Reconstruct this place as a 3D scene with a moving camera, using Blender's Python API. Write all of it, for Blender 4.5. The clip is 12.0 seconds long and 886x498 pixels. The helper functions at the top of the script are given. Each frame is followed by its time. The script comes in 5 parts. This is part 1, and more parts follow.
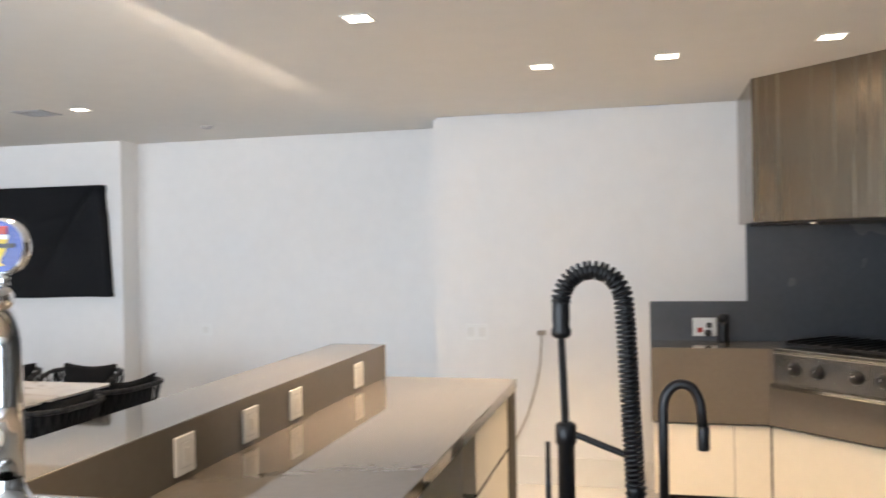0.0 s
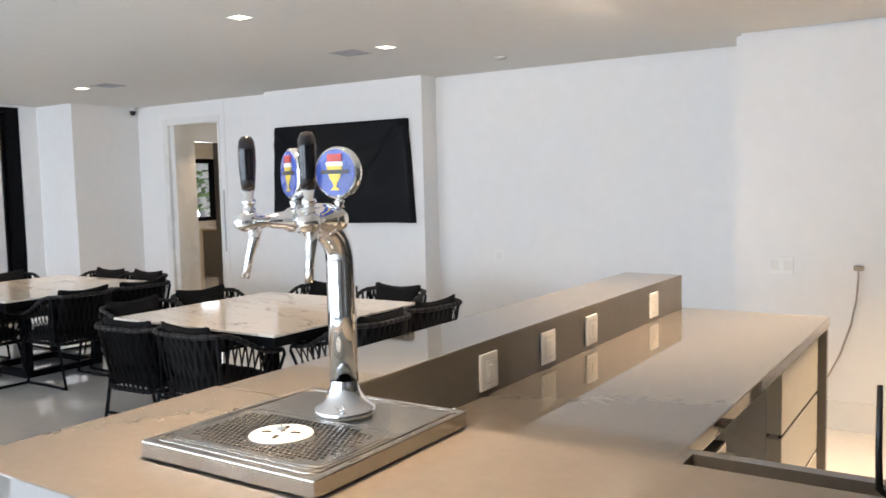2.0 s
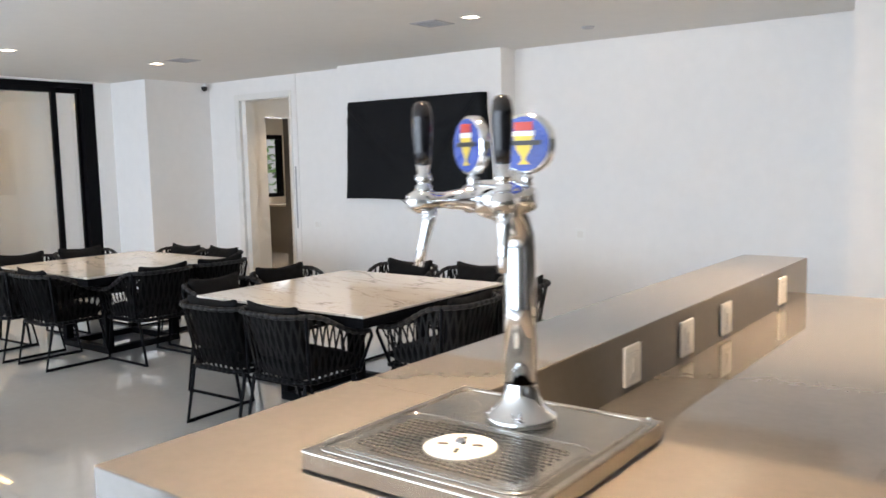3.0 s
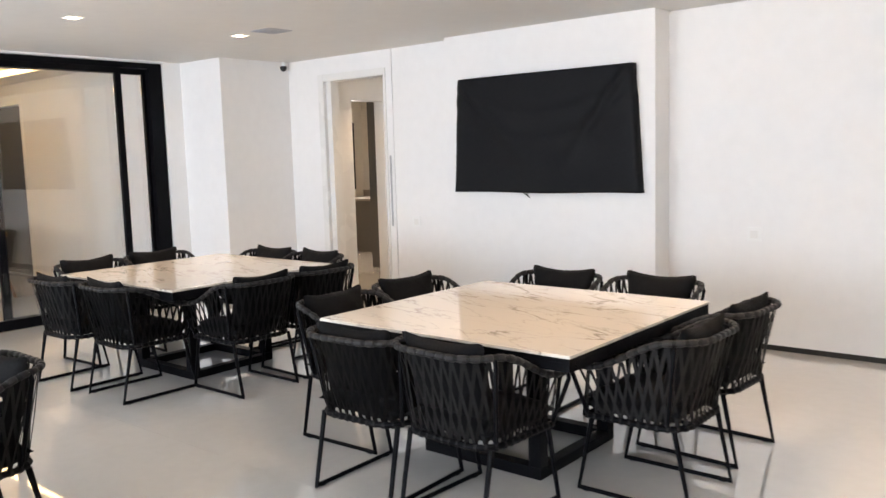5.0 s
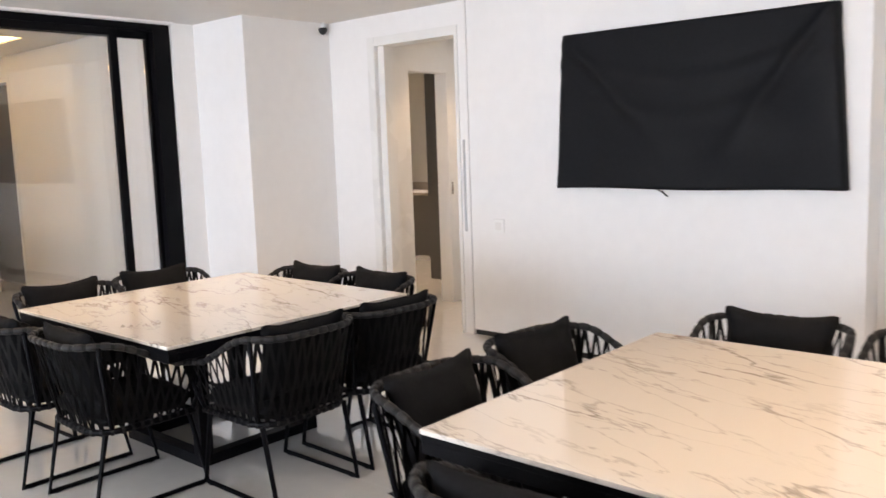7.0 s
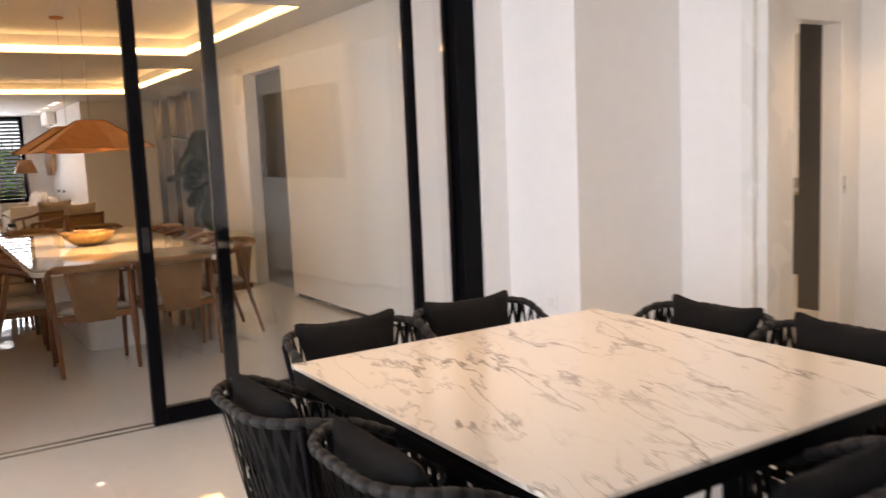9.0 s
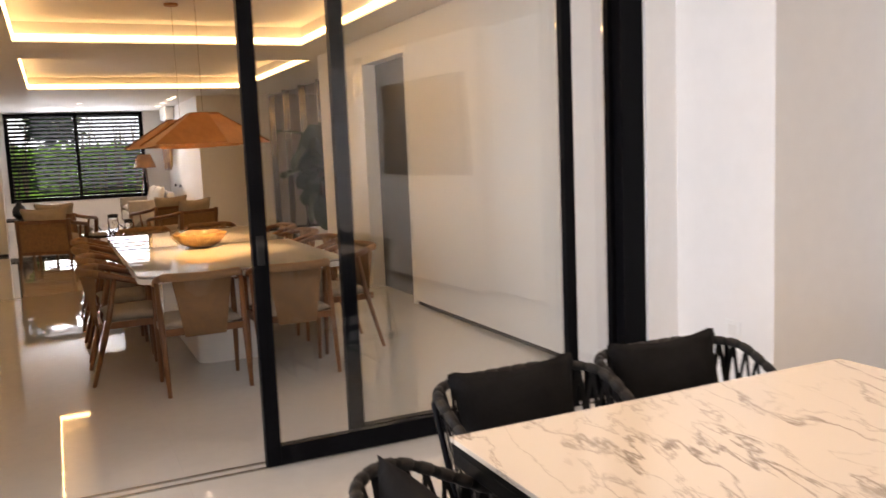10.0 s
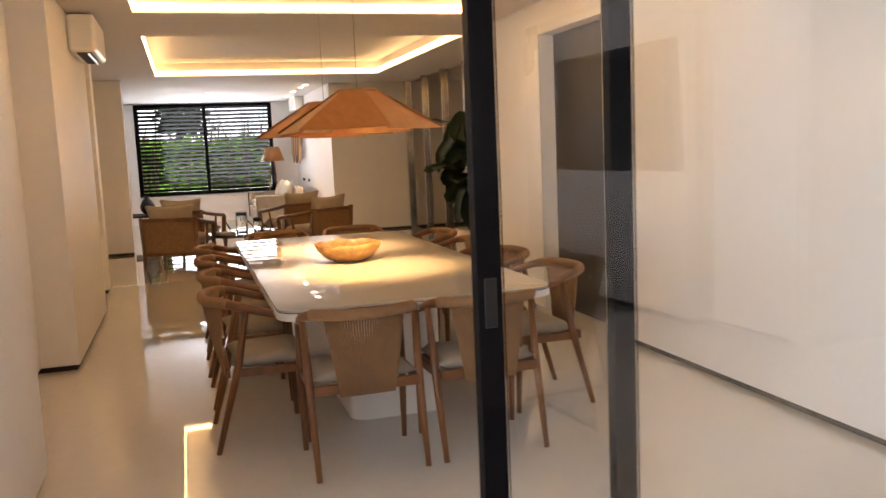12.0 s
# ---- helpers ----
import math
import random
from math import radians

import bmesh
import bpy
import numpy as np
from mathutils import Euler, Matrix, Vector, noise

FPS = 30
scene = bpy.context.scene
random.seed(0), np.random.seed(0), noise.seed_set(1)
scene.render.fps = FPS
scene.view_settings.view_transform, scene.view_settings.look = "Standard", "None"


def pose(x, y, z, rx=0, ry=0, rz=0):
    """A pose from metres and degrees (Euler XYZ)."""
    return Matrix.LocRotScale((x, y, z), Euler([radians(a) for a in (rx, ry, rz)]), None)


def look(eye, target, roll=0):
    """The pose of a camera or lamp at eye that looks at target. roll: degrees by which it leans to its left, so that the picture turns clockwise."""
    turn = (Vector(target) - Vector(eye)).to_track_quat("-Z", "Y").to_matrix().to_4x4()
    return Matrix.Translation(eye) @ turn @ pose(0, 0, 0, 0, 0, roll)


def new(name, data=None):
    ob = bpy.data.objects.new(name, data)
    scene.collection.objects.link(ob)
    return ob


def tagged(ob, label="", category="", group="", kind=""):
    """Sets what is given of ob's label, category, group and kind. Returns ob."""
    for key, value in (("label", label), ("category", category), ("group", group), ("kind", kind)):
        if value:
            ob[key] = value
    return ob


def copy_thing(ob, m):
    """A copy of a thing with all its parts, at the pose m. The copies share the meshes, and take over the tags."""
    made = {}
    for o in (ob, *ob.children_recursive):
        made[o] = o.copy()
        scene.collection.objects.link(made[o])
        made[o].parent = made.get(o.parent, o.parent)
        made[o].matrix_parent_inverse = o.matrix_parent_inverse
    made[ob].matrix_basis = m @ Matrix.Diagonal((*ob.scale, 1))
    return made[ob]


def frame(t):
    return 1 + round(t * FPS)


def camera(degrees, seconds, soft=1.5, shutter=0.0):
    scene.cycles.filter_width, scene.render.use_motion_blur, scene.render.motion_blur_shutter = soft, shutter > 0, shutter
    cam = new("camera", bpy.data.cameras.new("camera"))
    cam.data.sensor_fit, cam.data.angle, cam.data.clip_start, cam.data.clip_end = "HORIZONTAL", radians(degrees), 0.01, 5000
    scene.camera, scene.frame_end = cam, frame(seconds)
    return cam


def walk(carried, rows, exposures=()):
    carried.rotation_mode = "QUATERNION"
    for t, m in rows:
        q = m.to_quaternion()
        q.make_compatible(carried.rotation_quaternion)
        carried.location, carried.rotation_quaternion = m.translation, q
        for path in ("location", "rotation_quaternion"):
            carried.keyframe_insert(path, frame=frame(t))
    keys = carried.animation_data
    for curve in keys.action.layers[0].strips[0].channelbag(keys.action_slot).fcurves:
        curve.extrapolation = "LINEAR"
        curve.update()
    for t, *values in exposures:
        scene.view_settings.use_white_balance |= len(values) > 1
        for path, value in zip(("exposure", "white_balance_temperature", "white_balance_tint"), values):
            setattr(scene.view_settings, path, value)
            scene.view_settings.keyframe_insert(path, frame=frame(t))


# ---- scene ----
cam = camera(56.1, 12.0, shutter=0.4)
PATH = [
    (0, (0.574, 0.061, 1.631), (0.099, 2.004, 1.628), -1.0),
    (0.5, (0.57, 0.037, 1.65), (-0.177, 1.892, 1.599), -1.2),
    (1, (0.554, 0.038, 1.637), (-0.354, 1.818, 1.552), -1.2),
    (1.5, (0.55, 0.045, 1.632), (-0.466, 1.763, 1.509), -1.3),
    (2, (0.534, 0.057, 1.623), (-0.562, 1.722, 1.464), -1.3),
    (2.5, (0.465, 0.071, 1.618), (-0.693, 1.691, 1.427), -1.3),
    (3, (0.228, 0.103, 1.623), (-0.973, 1.688, 1.411), -1.3),
    (5, (-1.203, 0.639, 1.597), (-2.475, 2.165, 1.368), -1.7),
    (5.5, (-1.59, 0.907, 1.6), (-2.865, 2.429, 1.363), -1.8),
    (6, (-2.037, 1.281, 1.55), (-3.316, 2.801, 1.314), -1.6),
    (6.5, (-2.461, 1.606, 1.565), (-3.743, 3.122, 1.32), -1.8),
    (8.5, (-4.248, 2.402, 1.575), (-5.837, 3.589, 1.32), -2.0),
    (9, (-4.777, 2.573, 1.501), (-6.461, 3.625, 1.261), -2.5),
    (9.5, (-5.21, 2.689, 1.503), (-6.967, 3.614, 1.262), -2.5),
    (10, (-5.627, 2.752, 1.515), (-7.429, 3.586, 1.274), -2.4),
    (10.5, (-6.05, 2.816, 1.521), (-7.891, 3.558, 1.277), -2.5),
    (11, (-6.49, 2.823, 1.523), (-8.36, 3.487, 1.278), -2.6),
    (11.5, (-6.974, 2.835, 1.518), (-8.861, 3.45, 1.272), -2.6),
    (12, (-7.394, 2.828, 1.505), (-9.293, 3.406, 1.26), -2.5),
]
walk(cam, [(t, look(eye, target, roll)) for t, eye, target, roll in PATH], [(0, -0.2, 6500, 15), (3, -0.12, 6450, 15), (5, 0.2, 6850, 18), (6, 0.2, 6850, 20), (8.5, 0.17, 7200, 22), (9, 0.08, 7400, 25), (10.5, 0.1, 7500, 25), (11, 0.29, 7500, 25), (12, 0.42, 7400, 25)])

# ---- world and large lights ----
world = bpy.data.worlds.new("sky")
scene.world = world
world.use_nodes = True
wn = world.node_tree
sky = wn.nodes.new("ShaderNodeTexSky")
sky.sky_type = "NISHITA"
sky.sun_disc = False
sky.sun_elevation = radians(51)
sky.sun_rotation = radians(55)
wn.links.new(sky.outputs[0], wn.nodes["Background"].inputs[0])
wn.nodes["Background"].inputs[1].default_value = 0.15

sun_data = bpy.data.lights.new("sun", "SUN")
sun_data.energy, sun_data.angle, sun_data.color = 4.0, radians(4), (1.0, 0.95, 0.88)
new("sun", sun_data).matrix_world = look((20, 14, 30), (0, 0, 0))


def area(name, eye, target, wide, high, watts, color):
    d = bpy.data.lights.new(name, "AREA")
    d.shape, d.size, d.size_y, d.energy, d.color = "RECTANGLE", wide, high, watts, color
    ob = new(name, d)
    ob.matrix_world = look(eye, target)
    return ob


# daylight in the terrace openings behind the bar and tables, and in the lounge window
for cx, wide, watts in ((-7.4, 3.2, 240), (-3.7, 3.2, 200), (-0.55, 2.1, 120)):
    area("terrace_daylight", (cx, -3.05, 1.4), (cx - (3.0 if cx < -7 else 0), 5, 0.35), wide, 2.3, watts, (0.75, 0.875, 1.0))
area("lounge_daylight", (-27.7, 3.75, 1.6), (-20, 3.75, 1.2), 2.7, 1.8, 230, (0.72, 0.87, 1.0))


# ---- materials ----
def material(name, color, rough=0.5, metal=0.0, grain=None, amount=0.15, bump=0.0, bump_scale=200, coat=0.0, spec=0.5):
    """A principled material: colour broken up by noise at two scales, with fine relief."""
    m = bpy.data.materials.new(name)
    m.use_nodes = True
    n, l = m.node_tree.nodes, m.node_tree.links
    b = n["Principled BSDF"]
    b.inputs["Base Color"].default_value = (*color, 1)
    b.inputs["Roughness"].default_value = rough
    b.inputs["Metallic"].default_value = metal
    b.inputs["Specular IOR Level"].default_value = spec
    b.inputs["Coat Weight"].default_value = coat
    b.inputs["Coat Roughness"].default_value = 0.03
    tc = n.new("ShaderNodeTexCoord")
    if grain:
        big, fine = n.new("ShaderNodeTexNoise"), n.new("ShaderNodeTexNoise")
        big.inputs["Scale"].default_value, fine.inputs["Scale"].default_value = grain, grain * 14
        big.inputs["Detail"].default_value, fine.inputs["Detail"].default_value = 3, 4
        add = n.new("ShaderNodeMath")
        add.operation = "ADD"
        ramp = n.new("ShaderNodeMapRange")
        ramp.inputs[1].default_value, ramp.inputs[2].default_value = 0.7, 1.3
        ramp.inputs[3].default_value, ramp.inputs[4].default_value = 1 - amount, 1 + amount
        mul = n.new("ShaderNodeVectorMath")
        mul.operation = "SCALE"
        mul.inputs[0].default_value = color
        for tex in (big, fine):
            l.new(tc.outputs["Object"], tex.inputs["Vector"])
        l.new(big.outputs[0], add.inputs[0]), l.new(fine.outputs[0], add.inputs[1])
        l.new(add.outputs[0], ramp.inputs[0]), l.new(ramp.outputs[0], mul.inputs["Scale"])
        l.new(mul.outputs[0], b.inputs["Base Color"])
        rr = n.new("ShaderNodeMapRange")
        rr.inputs[1].default_value, rr.inputs[2].default_value = 0.3, 0.7
        rr.inputs[3].default_value, rr.inputs[4].default_value = rough * 0.85, min(1, rough * 1.2)
        l.new(big.outputs[0], rr.inputs[0]), l.new(rr.outputs[0], b.inputs["Roughness"])
    if bump:
        t = n.new("ShaderNodeTexNoise")
        t.inputs["Scale"].default_value, t.inputs["Detail"].default_value = bump_scale, 3
        bp = n.new("ShaderNodeBump")
        bp.inputs["Strength"].default_value, bp.inputs["Distance"].default_value = bump, 0.002
        l.new(tc.outputs["Object"], t.inputs["Vector"])
        l.new(t.outputs[0], bp.inputs["Height"]), l.new(bp.outputs[0], b.inputs["Normal"])
    return m


def glowing(name, color, strength):
    m = bpy.data.materials.new(name)
    m.use_nodes = True
    b = m.node_tree.nodes["Principled BSDF"]
    b.inputs["Base Color"].default_value = (*color, 1)
    b.inputs["Emission Color"].default_value = (*color, 1)
    b.inputs["Emission Strength"].default_value = strength
    return m


def glass(name, color=(1, 1, 1), rough=0.0):
    m = bpy.data.materials.new(name)
    m.use_nodes = True
    b = m.node_tree.nodes["Principled BSDF"]
    b.inputs["Base Color"].default_value = (*color, 1)
    b.inputs["Transmission Weight"].default_value = 1
    b.inputs["Roughness"].default_value, b.inputs["IOR"].default_value = rough, 1.45
    return m


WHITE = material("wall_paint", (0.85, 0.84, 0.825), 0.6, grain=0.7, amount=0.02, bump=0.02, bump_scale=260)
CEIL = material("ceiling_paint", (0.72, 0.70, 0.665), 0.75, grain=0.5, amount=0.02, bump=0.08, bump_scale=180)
LACQ = material("white_lacquer", (0.80, 0.79, 0.76), 0.3, grain=0.8, amount=0.02)
CREAM = material("cream_lacquer", (0.78, 0.74, 0.66), 0.35, grain=1.2, amount=0.02)
FLOORM = material("polished_floor", (0.76, 0.735, 0.69), 0.03, grain=0.9, amount=0.03, coat=0.9, bump=0.10, bump_scale=2.2)
GREY = material("taupe_quartz", (0.132, 0.119, 0.102), 0.03, grain=3.0, amount=0.05)
SLATE = material("slate_backsplash", (0.10, 0.105, 0.115), 0.25, grain=2.0, amount=0.06)
BLACK = material("black_powder_coat", (0.0035, 0.0035, 0.0045), 0.42, spec=0.07, bump=0.1, bump_scale=500, grain=8, amount=0.2)
STEEL = material("brushed_steel", (0.43, 0.41, 0.375), 0.22, 1.0, grain=4, amount=0.06)
CHROME = material("chrome", (0.82, 0.83, 0.84), 0.05, 1.0)
PLASTIC = material("white_plastic", (0.86, 0.86, 0.84), 0.3)
# near-black puts the shade of gaps, grooves, holes and cabinet insides into colour
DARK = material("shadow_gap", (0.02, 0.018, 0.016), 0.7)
WARM = glowing("led_strip", (1.0, 0.66, 0.29), 10.0)
EDGE = glowing("edge_strip", (1.0, 0.86, 0.66), 150.0)
LAMP = glowing("downlight", (1.0, 0.84, 0.62), 22.0)
GLASS = glass("clear_glass", (0.97, 0.99, 0.98))


# ---- building blocks ----
def bm_box(bm, x0, x1, y0, y1, z0, z1, bevel=0.0, seg=2):
    geom = bmesh.ops.create_cube(bm, size=1.0)["verts"]
    m = Matrix.Translation(((x0 + x1) / 2, (y0 + y1) / 2, (z0 + z1) / 2)) @ Matrix.Diagonal((abs(x1 - x0), abs(y1 - y0), abs(z1 - z0), 1))
    bmesh.ops.transform(bm, matrix=m, verts=geom)
    if bevel:
        edges = {e for v in geom for e in v.link_edges}
        bmesh.ops.bevel(bm, geom=list(edges), offset=bevel, segments=seg, affect="EDGES", profile=0.5)
    return bm


def box(x0, x1, y0, y1, z0, z1, bevel=0.0, seg=2):
    return bm_box(bmesh.new(), x0, x1, y0, y1, z0, z1, bevel, seg)


def lathe(profile, steps=24, cap=True):
    """A turned body from (radius, height) pairs."""
    bm = bmesh.new()
    rings = []
    for r, z in profile:
        rings.append([bm.verts.new((r * math.cos(2 * math.pi * i / steps), r * math.sin(2 * math.pi * i / steps), z)) for i in range(steps)])
    for a, b in zip(rings, rings[1:]):
        for i in range(steps):
            bm.faces.new((a[i], a[(i + 1) % steps], b[(i + 1) % steps], b[i]))
    if cap:
        bm.faces.new(rings[0][::-1]), bm.faces.new(rings[-1])
    bmesh.ops.recalc_face_normals(bm, faces=bm.faces)
    return bm


def tube(points, radius, sides=8, into=None, flat=1.0, closed=False):
    """A round bar along points; radius may be one number or one for each point; flat squashes it along its second axis."""
    bm = into or bmesh.new()
    pts = [Vector(p) for p in points]
    n = len(pts)
    rings, up = [], None
    for i, p in enumerate(pts):
        a = pts[(i - 1) % n] if closed else pts[max(i - 1, 0)]
        b = pts[(i + 1) % n] if closed else pts[min(i + 1, n - 1)]
        d = (b - a).normalized()
        if up is None:
            up = Vector((0, 0, 1)) if abs(d.z) < 0.9 else Vector((1, 0, 0))
        side = d.cross(up).normalized()
        up = side.cross(d).normalized()
        r = radius[i] if isinstance(radius, (list, tuple)) else radius
        rings.append([bm.verts.new(p + side * (r * math.cos(2 * math.pi * k / sides)) + up * (r * flat * math.sin(2 * math.pi * k / sides))) for k in range(sides)])
    pairs = list(zip(rings, rings[1:])) + ([(rings[-1], rings[0])] if closed else [])
    for a, b in pairs:
        for k in range(sides):
            bm.faces.new((a[k], a[(k + 1) % sides], b[(k + 1) % sides], b[k]))
    if not closed:
        bm.faces.new(rings[0][::-1]), bm.faces.new(rings[-1])
    return bm


def prism(outline, z0, z1, bevel=0.0):
    """An upright solid on a closed outline of (x, y)."""
    bm = bmesh.new()
    face = bm.faces.new([bm.verts.new((x, y, z0)) for x, y in outline])
    top = bmesh.ops.extrude_face_region(bm, geom=[face])["geom"]
    bmesh.ops.translate(bm, vec=(0, 0, z1 - z0), verts=[v for v in top if isinstance(v, bmesh.types.BMVert)])
    bmesh.ops.recalc_face_normals(bm, faces=bm.faces)
    if bevel:
        bmesh.ops.bevel(bm, geom=[e for e in bm.edges if abs(e.verts[0].co.z - e.verts[1].co.z) < 1e-5], offset=bevel, segments=2, affect="EDGES", profile=0.5)
    return bm


def mesh_of(bm, name, mat, smooth=False):
    bm.normal_update()
    me = bpy.data.meshes.new(name)
    bm.to_mesh(me)
    bm.free()
    me.materials.append(mat)
    if smooth:
        me.shade_smooth()
    return me


def part(name, bm, mat, parent, label="", smooth=False):
    ob = new(name, mesh_of(bm, name, mat, smooth))
    ob.parent = parent
    return tagged(ob, label)


def thing(name, label, category, group="", x=0, y=0, z=0, rz=0):
    ob = new(name)
    ob.empty_display_size = 0.1
    ob.matrix_world = pose(x, y, z, 0, 0, rz)
    return tagged(ob, label, category, group)


def solo(name, bm, mat, label, category, group="", smooth=False):
    return tagged(new(name, mesh_of(bm, name, mat, smooth)), label, category, group)


def structure(name, bm, mat, label="", category="wall"):
    return tagged(new(name, mesh_of(bm, name, mat)), label, category, kind="structure")


def moved(bm, m):
    bmesh.ops.transform(bm, matrix=m, verts=bm.verts)
    return bm


def marble():
    m = bpy.data.materials.new("veined_marble")
    m.use_nodes = True
    n, l = m.node_tree.nodes, m.node_tree.links
    b = n["Principled BSDF"]
    b.inputs["Roughness"].default_value = 0.08
    tc = n.new("ShaderNodeTexCoord")
    geo = n.new("ShaderNodeObjectInfo")
    shift = n.new("ShaderNodeVectorMath")
    shift.operation = "SCALE"
    shift.inputs[0].default_value = (7, 3, 0)
    l.new(geo.outputs["Random"], shift.inputs["Scale"])
    mp = n.new("ShaderNodeMapping")
    mp.inputs["Scale"].default_value = (0.42, 1.35, 1)
    tilt = n.new("ShaderNodeMapping")
    tilt.inputs["Rotation"].default_value = (0, 0, radians(16))
    l.new(tilt.outputs[0], mp.inputs["Vector"])
    place = n.new("ShaderNodeVectorMath")
    l.new(tc.outputs["Object"], place.inputs[0]), l.new(shift.outputs[0], place.inputs[1])
    l.new(place.outputs[0], tilt.inputs["Vector"])
    warp = n.new("ShaderNodeTexNoise")
    warp.inputs["Scale"].default_value, warp.inputs["Detail"].default_value = 1.7, 6
    l.new(mp.outputs[0], warp.inputs["Vector"])
    mixv = n.new("ShaderNodeMix")
    mixv.data_type = "VECTOR"
    mixv.inputs["Factor"].default_value = 0.30
    l.new(mp.outputs[0], mixv.inputs["A"]), l.new(warp.outputs["Color"], mixv.inputs["B"])
    ramps = []
    for scale, thin in ((2.3, 0.0105), (6.0, 0.011)):
        t = n.new("ShaderNodeTexNoise")
        t.inputs["Scale"].default_value, t.inputs["Detail"].default_value, t.inputs["Roughness"].default_value = scale, 7, 0.56
        l.new(mixv.outputs["Result"], t.inputs["Vector"])
        sub = n.new("ShaderNodeMath")
        sub.operation, sub.inputs[1].default_value = "SUBTRACT", 0.5
        ab = n.new("ShaderNodeMath")
        ab.operation = "ABSOLUTE"
        mr = n.new("ShaderNodeMapRange")
        mr.inputs[1].default_value, mr.inputs[2].default_value = 0.0, thin
        mr.inputs[3].default_value, mr.inputs[4].default_value = 1.0, 0.0
        l.new(t.outputs[0], sub.inputs[0]), l.new(sub.outputs[0], ab.inputs[0]), l.new(ab.outputs[0], mr.inputs[0])
        ramps.append(mr)
    patch = n.new("ShaderNodeTexNoise")
    patch.inputs["Scale"].default_value, patch.inputs["Detail"].default_value = 2.4, 2
    l.new(tc.outputs["Object"], patch.inputs["Vector"])
    pr = n.new("ShaderNodeMapRange")
    pr.inputs[1].default_value, pr.inputs[2].default_value = 0.33, 0.56
    l.new(patch.outputs[0], pr.inputs[0])
    mx = n.new("ShaderNodeMath")
    mx.operation = "MAXIMUM"
    half = n.new("ShaderNodeMath")
    half.operation, half.inputs[1].default_value = "MULTIPLY", 0.55
    l.new(ramps[1].outputs[0], half.inputs[0])
    l.new(ramps[0].outputs[0], mx.inputs[0]), l.new(half.outputs[0], mx.inputs[1])
    ml = n.new("ShaderNodeMath")
    ml.operation = "MULTIPLY"
    l.new(mx.outputs[0], ml.inputs[0]), l.new(pr.outputs[0], ml.inputs[1])
    cr = n.new("ShaderNodeValToRGB")
    cr.color_ramp.elements[0].color, cr.color_ramp.elements[1].color = (0.74, 0.685, 0.61, 1), (0.29, 0.245, 0.205, 1)
    l.new(ml.outputs[0], cr.inputs[0]), l.new(cr.outputs[0], b.inputs["Base Color"])
    return m


def wood(name, light, dark, rough=0.4, scale=9.0, stretch=(1, 1, 0.12)):
    m = bpy.data.materials.new(name)
    m.use_nodes = True
    n, l = m.node_tree.nodes, m.node_tree.links
    b = n["Principled BSDF"]
    b.inputs["Roughness"].default_value = rough
    tc, mp, t = n.new("ShaderNodeTexCoord"), n.new("ShaderNodeMapping"), n.new("ShaderNodeTexNoise")
    mp.inputs["Scale"].default_value = stretch
    t.inputs["Scale"].default_value, t.inputs["Detail"].default_value, t.inputs["Distortion"].default_value = scale, 6, 0.8
    cr = n.new("ShaderNodeValToRGB")
    cr.color_ramp.elements[0].color, cr.color_ramp.elements[1].color = (*dark, 1), (*light, 1)
    cr.color_ramp.elements[0].position, cr.color_ramp.elements[1].position = 0.3, 0.7
    info = n.new("ShaderNodeObjectInfo")
    hue = n.new("ShaderNodeHueSaturation")
    mr = n.new("ShaderNodeMapRange")
    mr.inputs[3].default_value, mr.inputs[4].default_value = 0.88, 1.12
    l.new(info.outputs["Random"], mr.inputs[0]), l.new(mr.outputs[0], hue.inputs["Value"])
    l.new(tc.outputs["Object"], mp.inputs[0]), l.new(mp.outputs[0], t.inputs["Vector"])
    l.new(t.outputs[0], cr.inputs[0]), l.new(cr.outputs[0], hue.inputs["Color"]), l.new(hue.outputs[0], b.inputs["Base Color"])
    bp = n.new("ShaderNodeBump")
    bp.inputs["Strength"].default_value, bp.inputs["Distance"].default_value = 0.15, 0.001
    l.new(t.outputs[0], bp.inputs["Height"]), l.new(bp.outputs[0], b.inputs["Normal"])
    return m


MARBLE = marble()
OAK = wood("freijo_wood", (0.215, 0.088, 0.033), (0.125, 0.05, 0.019))
WALNUT = wood("walnut_wood", (0.21, 0.098, 0.045), (0.12, 0.052, 0.024))
VENEER = wood("orange_veneer", (0.35, 0.148, 0.046), (0.26, 0.103, 0.030), 0.5, 14, (0.15, 1, 1))
CANE = material("woven_cane", (0.24, 0.135, 0.065), 0.6, grain=30, amount=0.25, bump=0.5, bump_scale=300)
CORD = material("natural_cord", (0.26, 0.142, 0.066), 0.7, grain=20, amount=0.2, bump=0.4, bump_scale=500)
ROPE = material("black_rope", (0.008, 0.0075, 0.0078), 0.6, spec=0.25, grain=20, amount=0.3, bump=0.6, bump_scale=350)
CLOTH = material("black_fabric", (0.006, 0.006, 0.0068), 0.85, spec=0.15, grain=6, amount=0.25, bump=0.6, bump_scale=420)
COVER = material("black_cover_cloth", (0.0075, 0.008, 0.0095), 0.6, spec=0.14, grain=3, amount=0.2, bump=0.3, bump_scale=300)
LINEN = material("beige_linen", (0.36, 0.31, 0.25), 0.85, grain=12, amount=0.12, bump=0.6, bump_scale=500)
SOFAM = material("off_white_linen", (0.68, 0.63, 0.57), 0.85, grain=8, amount=0.06, bump=0.5, bump_scale=400)
TABLEW = material("white_glass_top", (0.50, 0.475, 0.43), 0.018, grain=1.0, amount=0.015)
SATINB = material("matt_black_tap", (0.008, 0.008, 0.009), 0.35)
GLOSSB = material("gloss_black_handle", (0.008, 0.008, 0.010), 0.1)
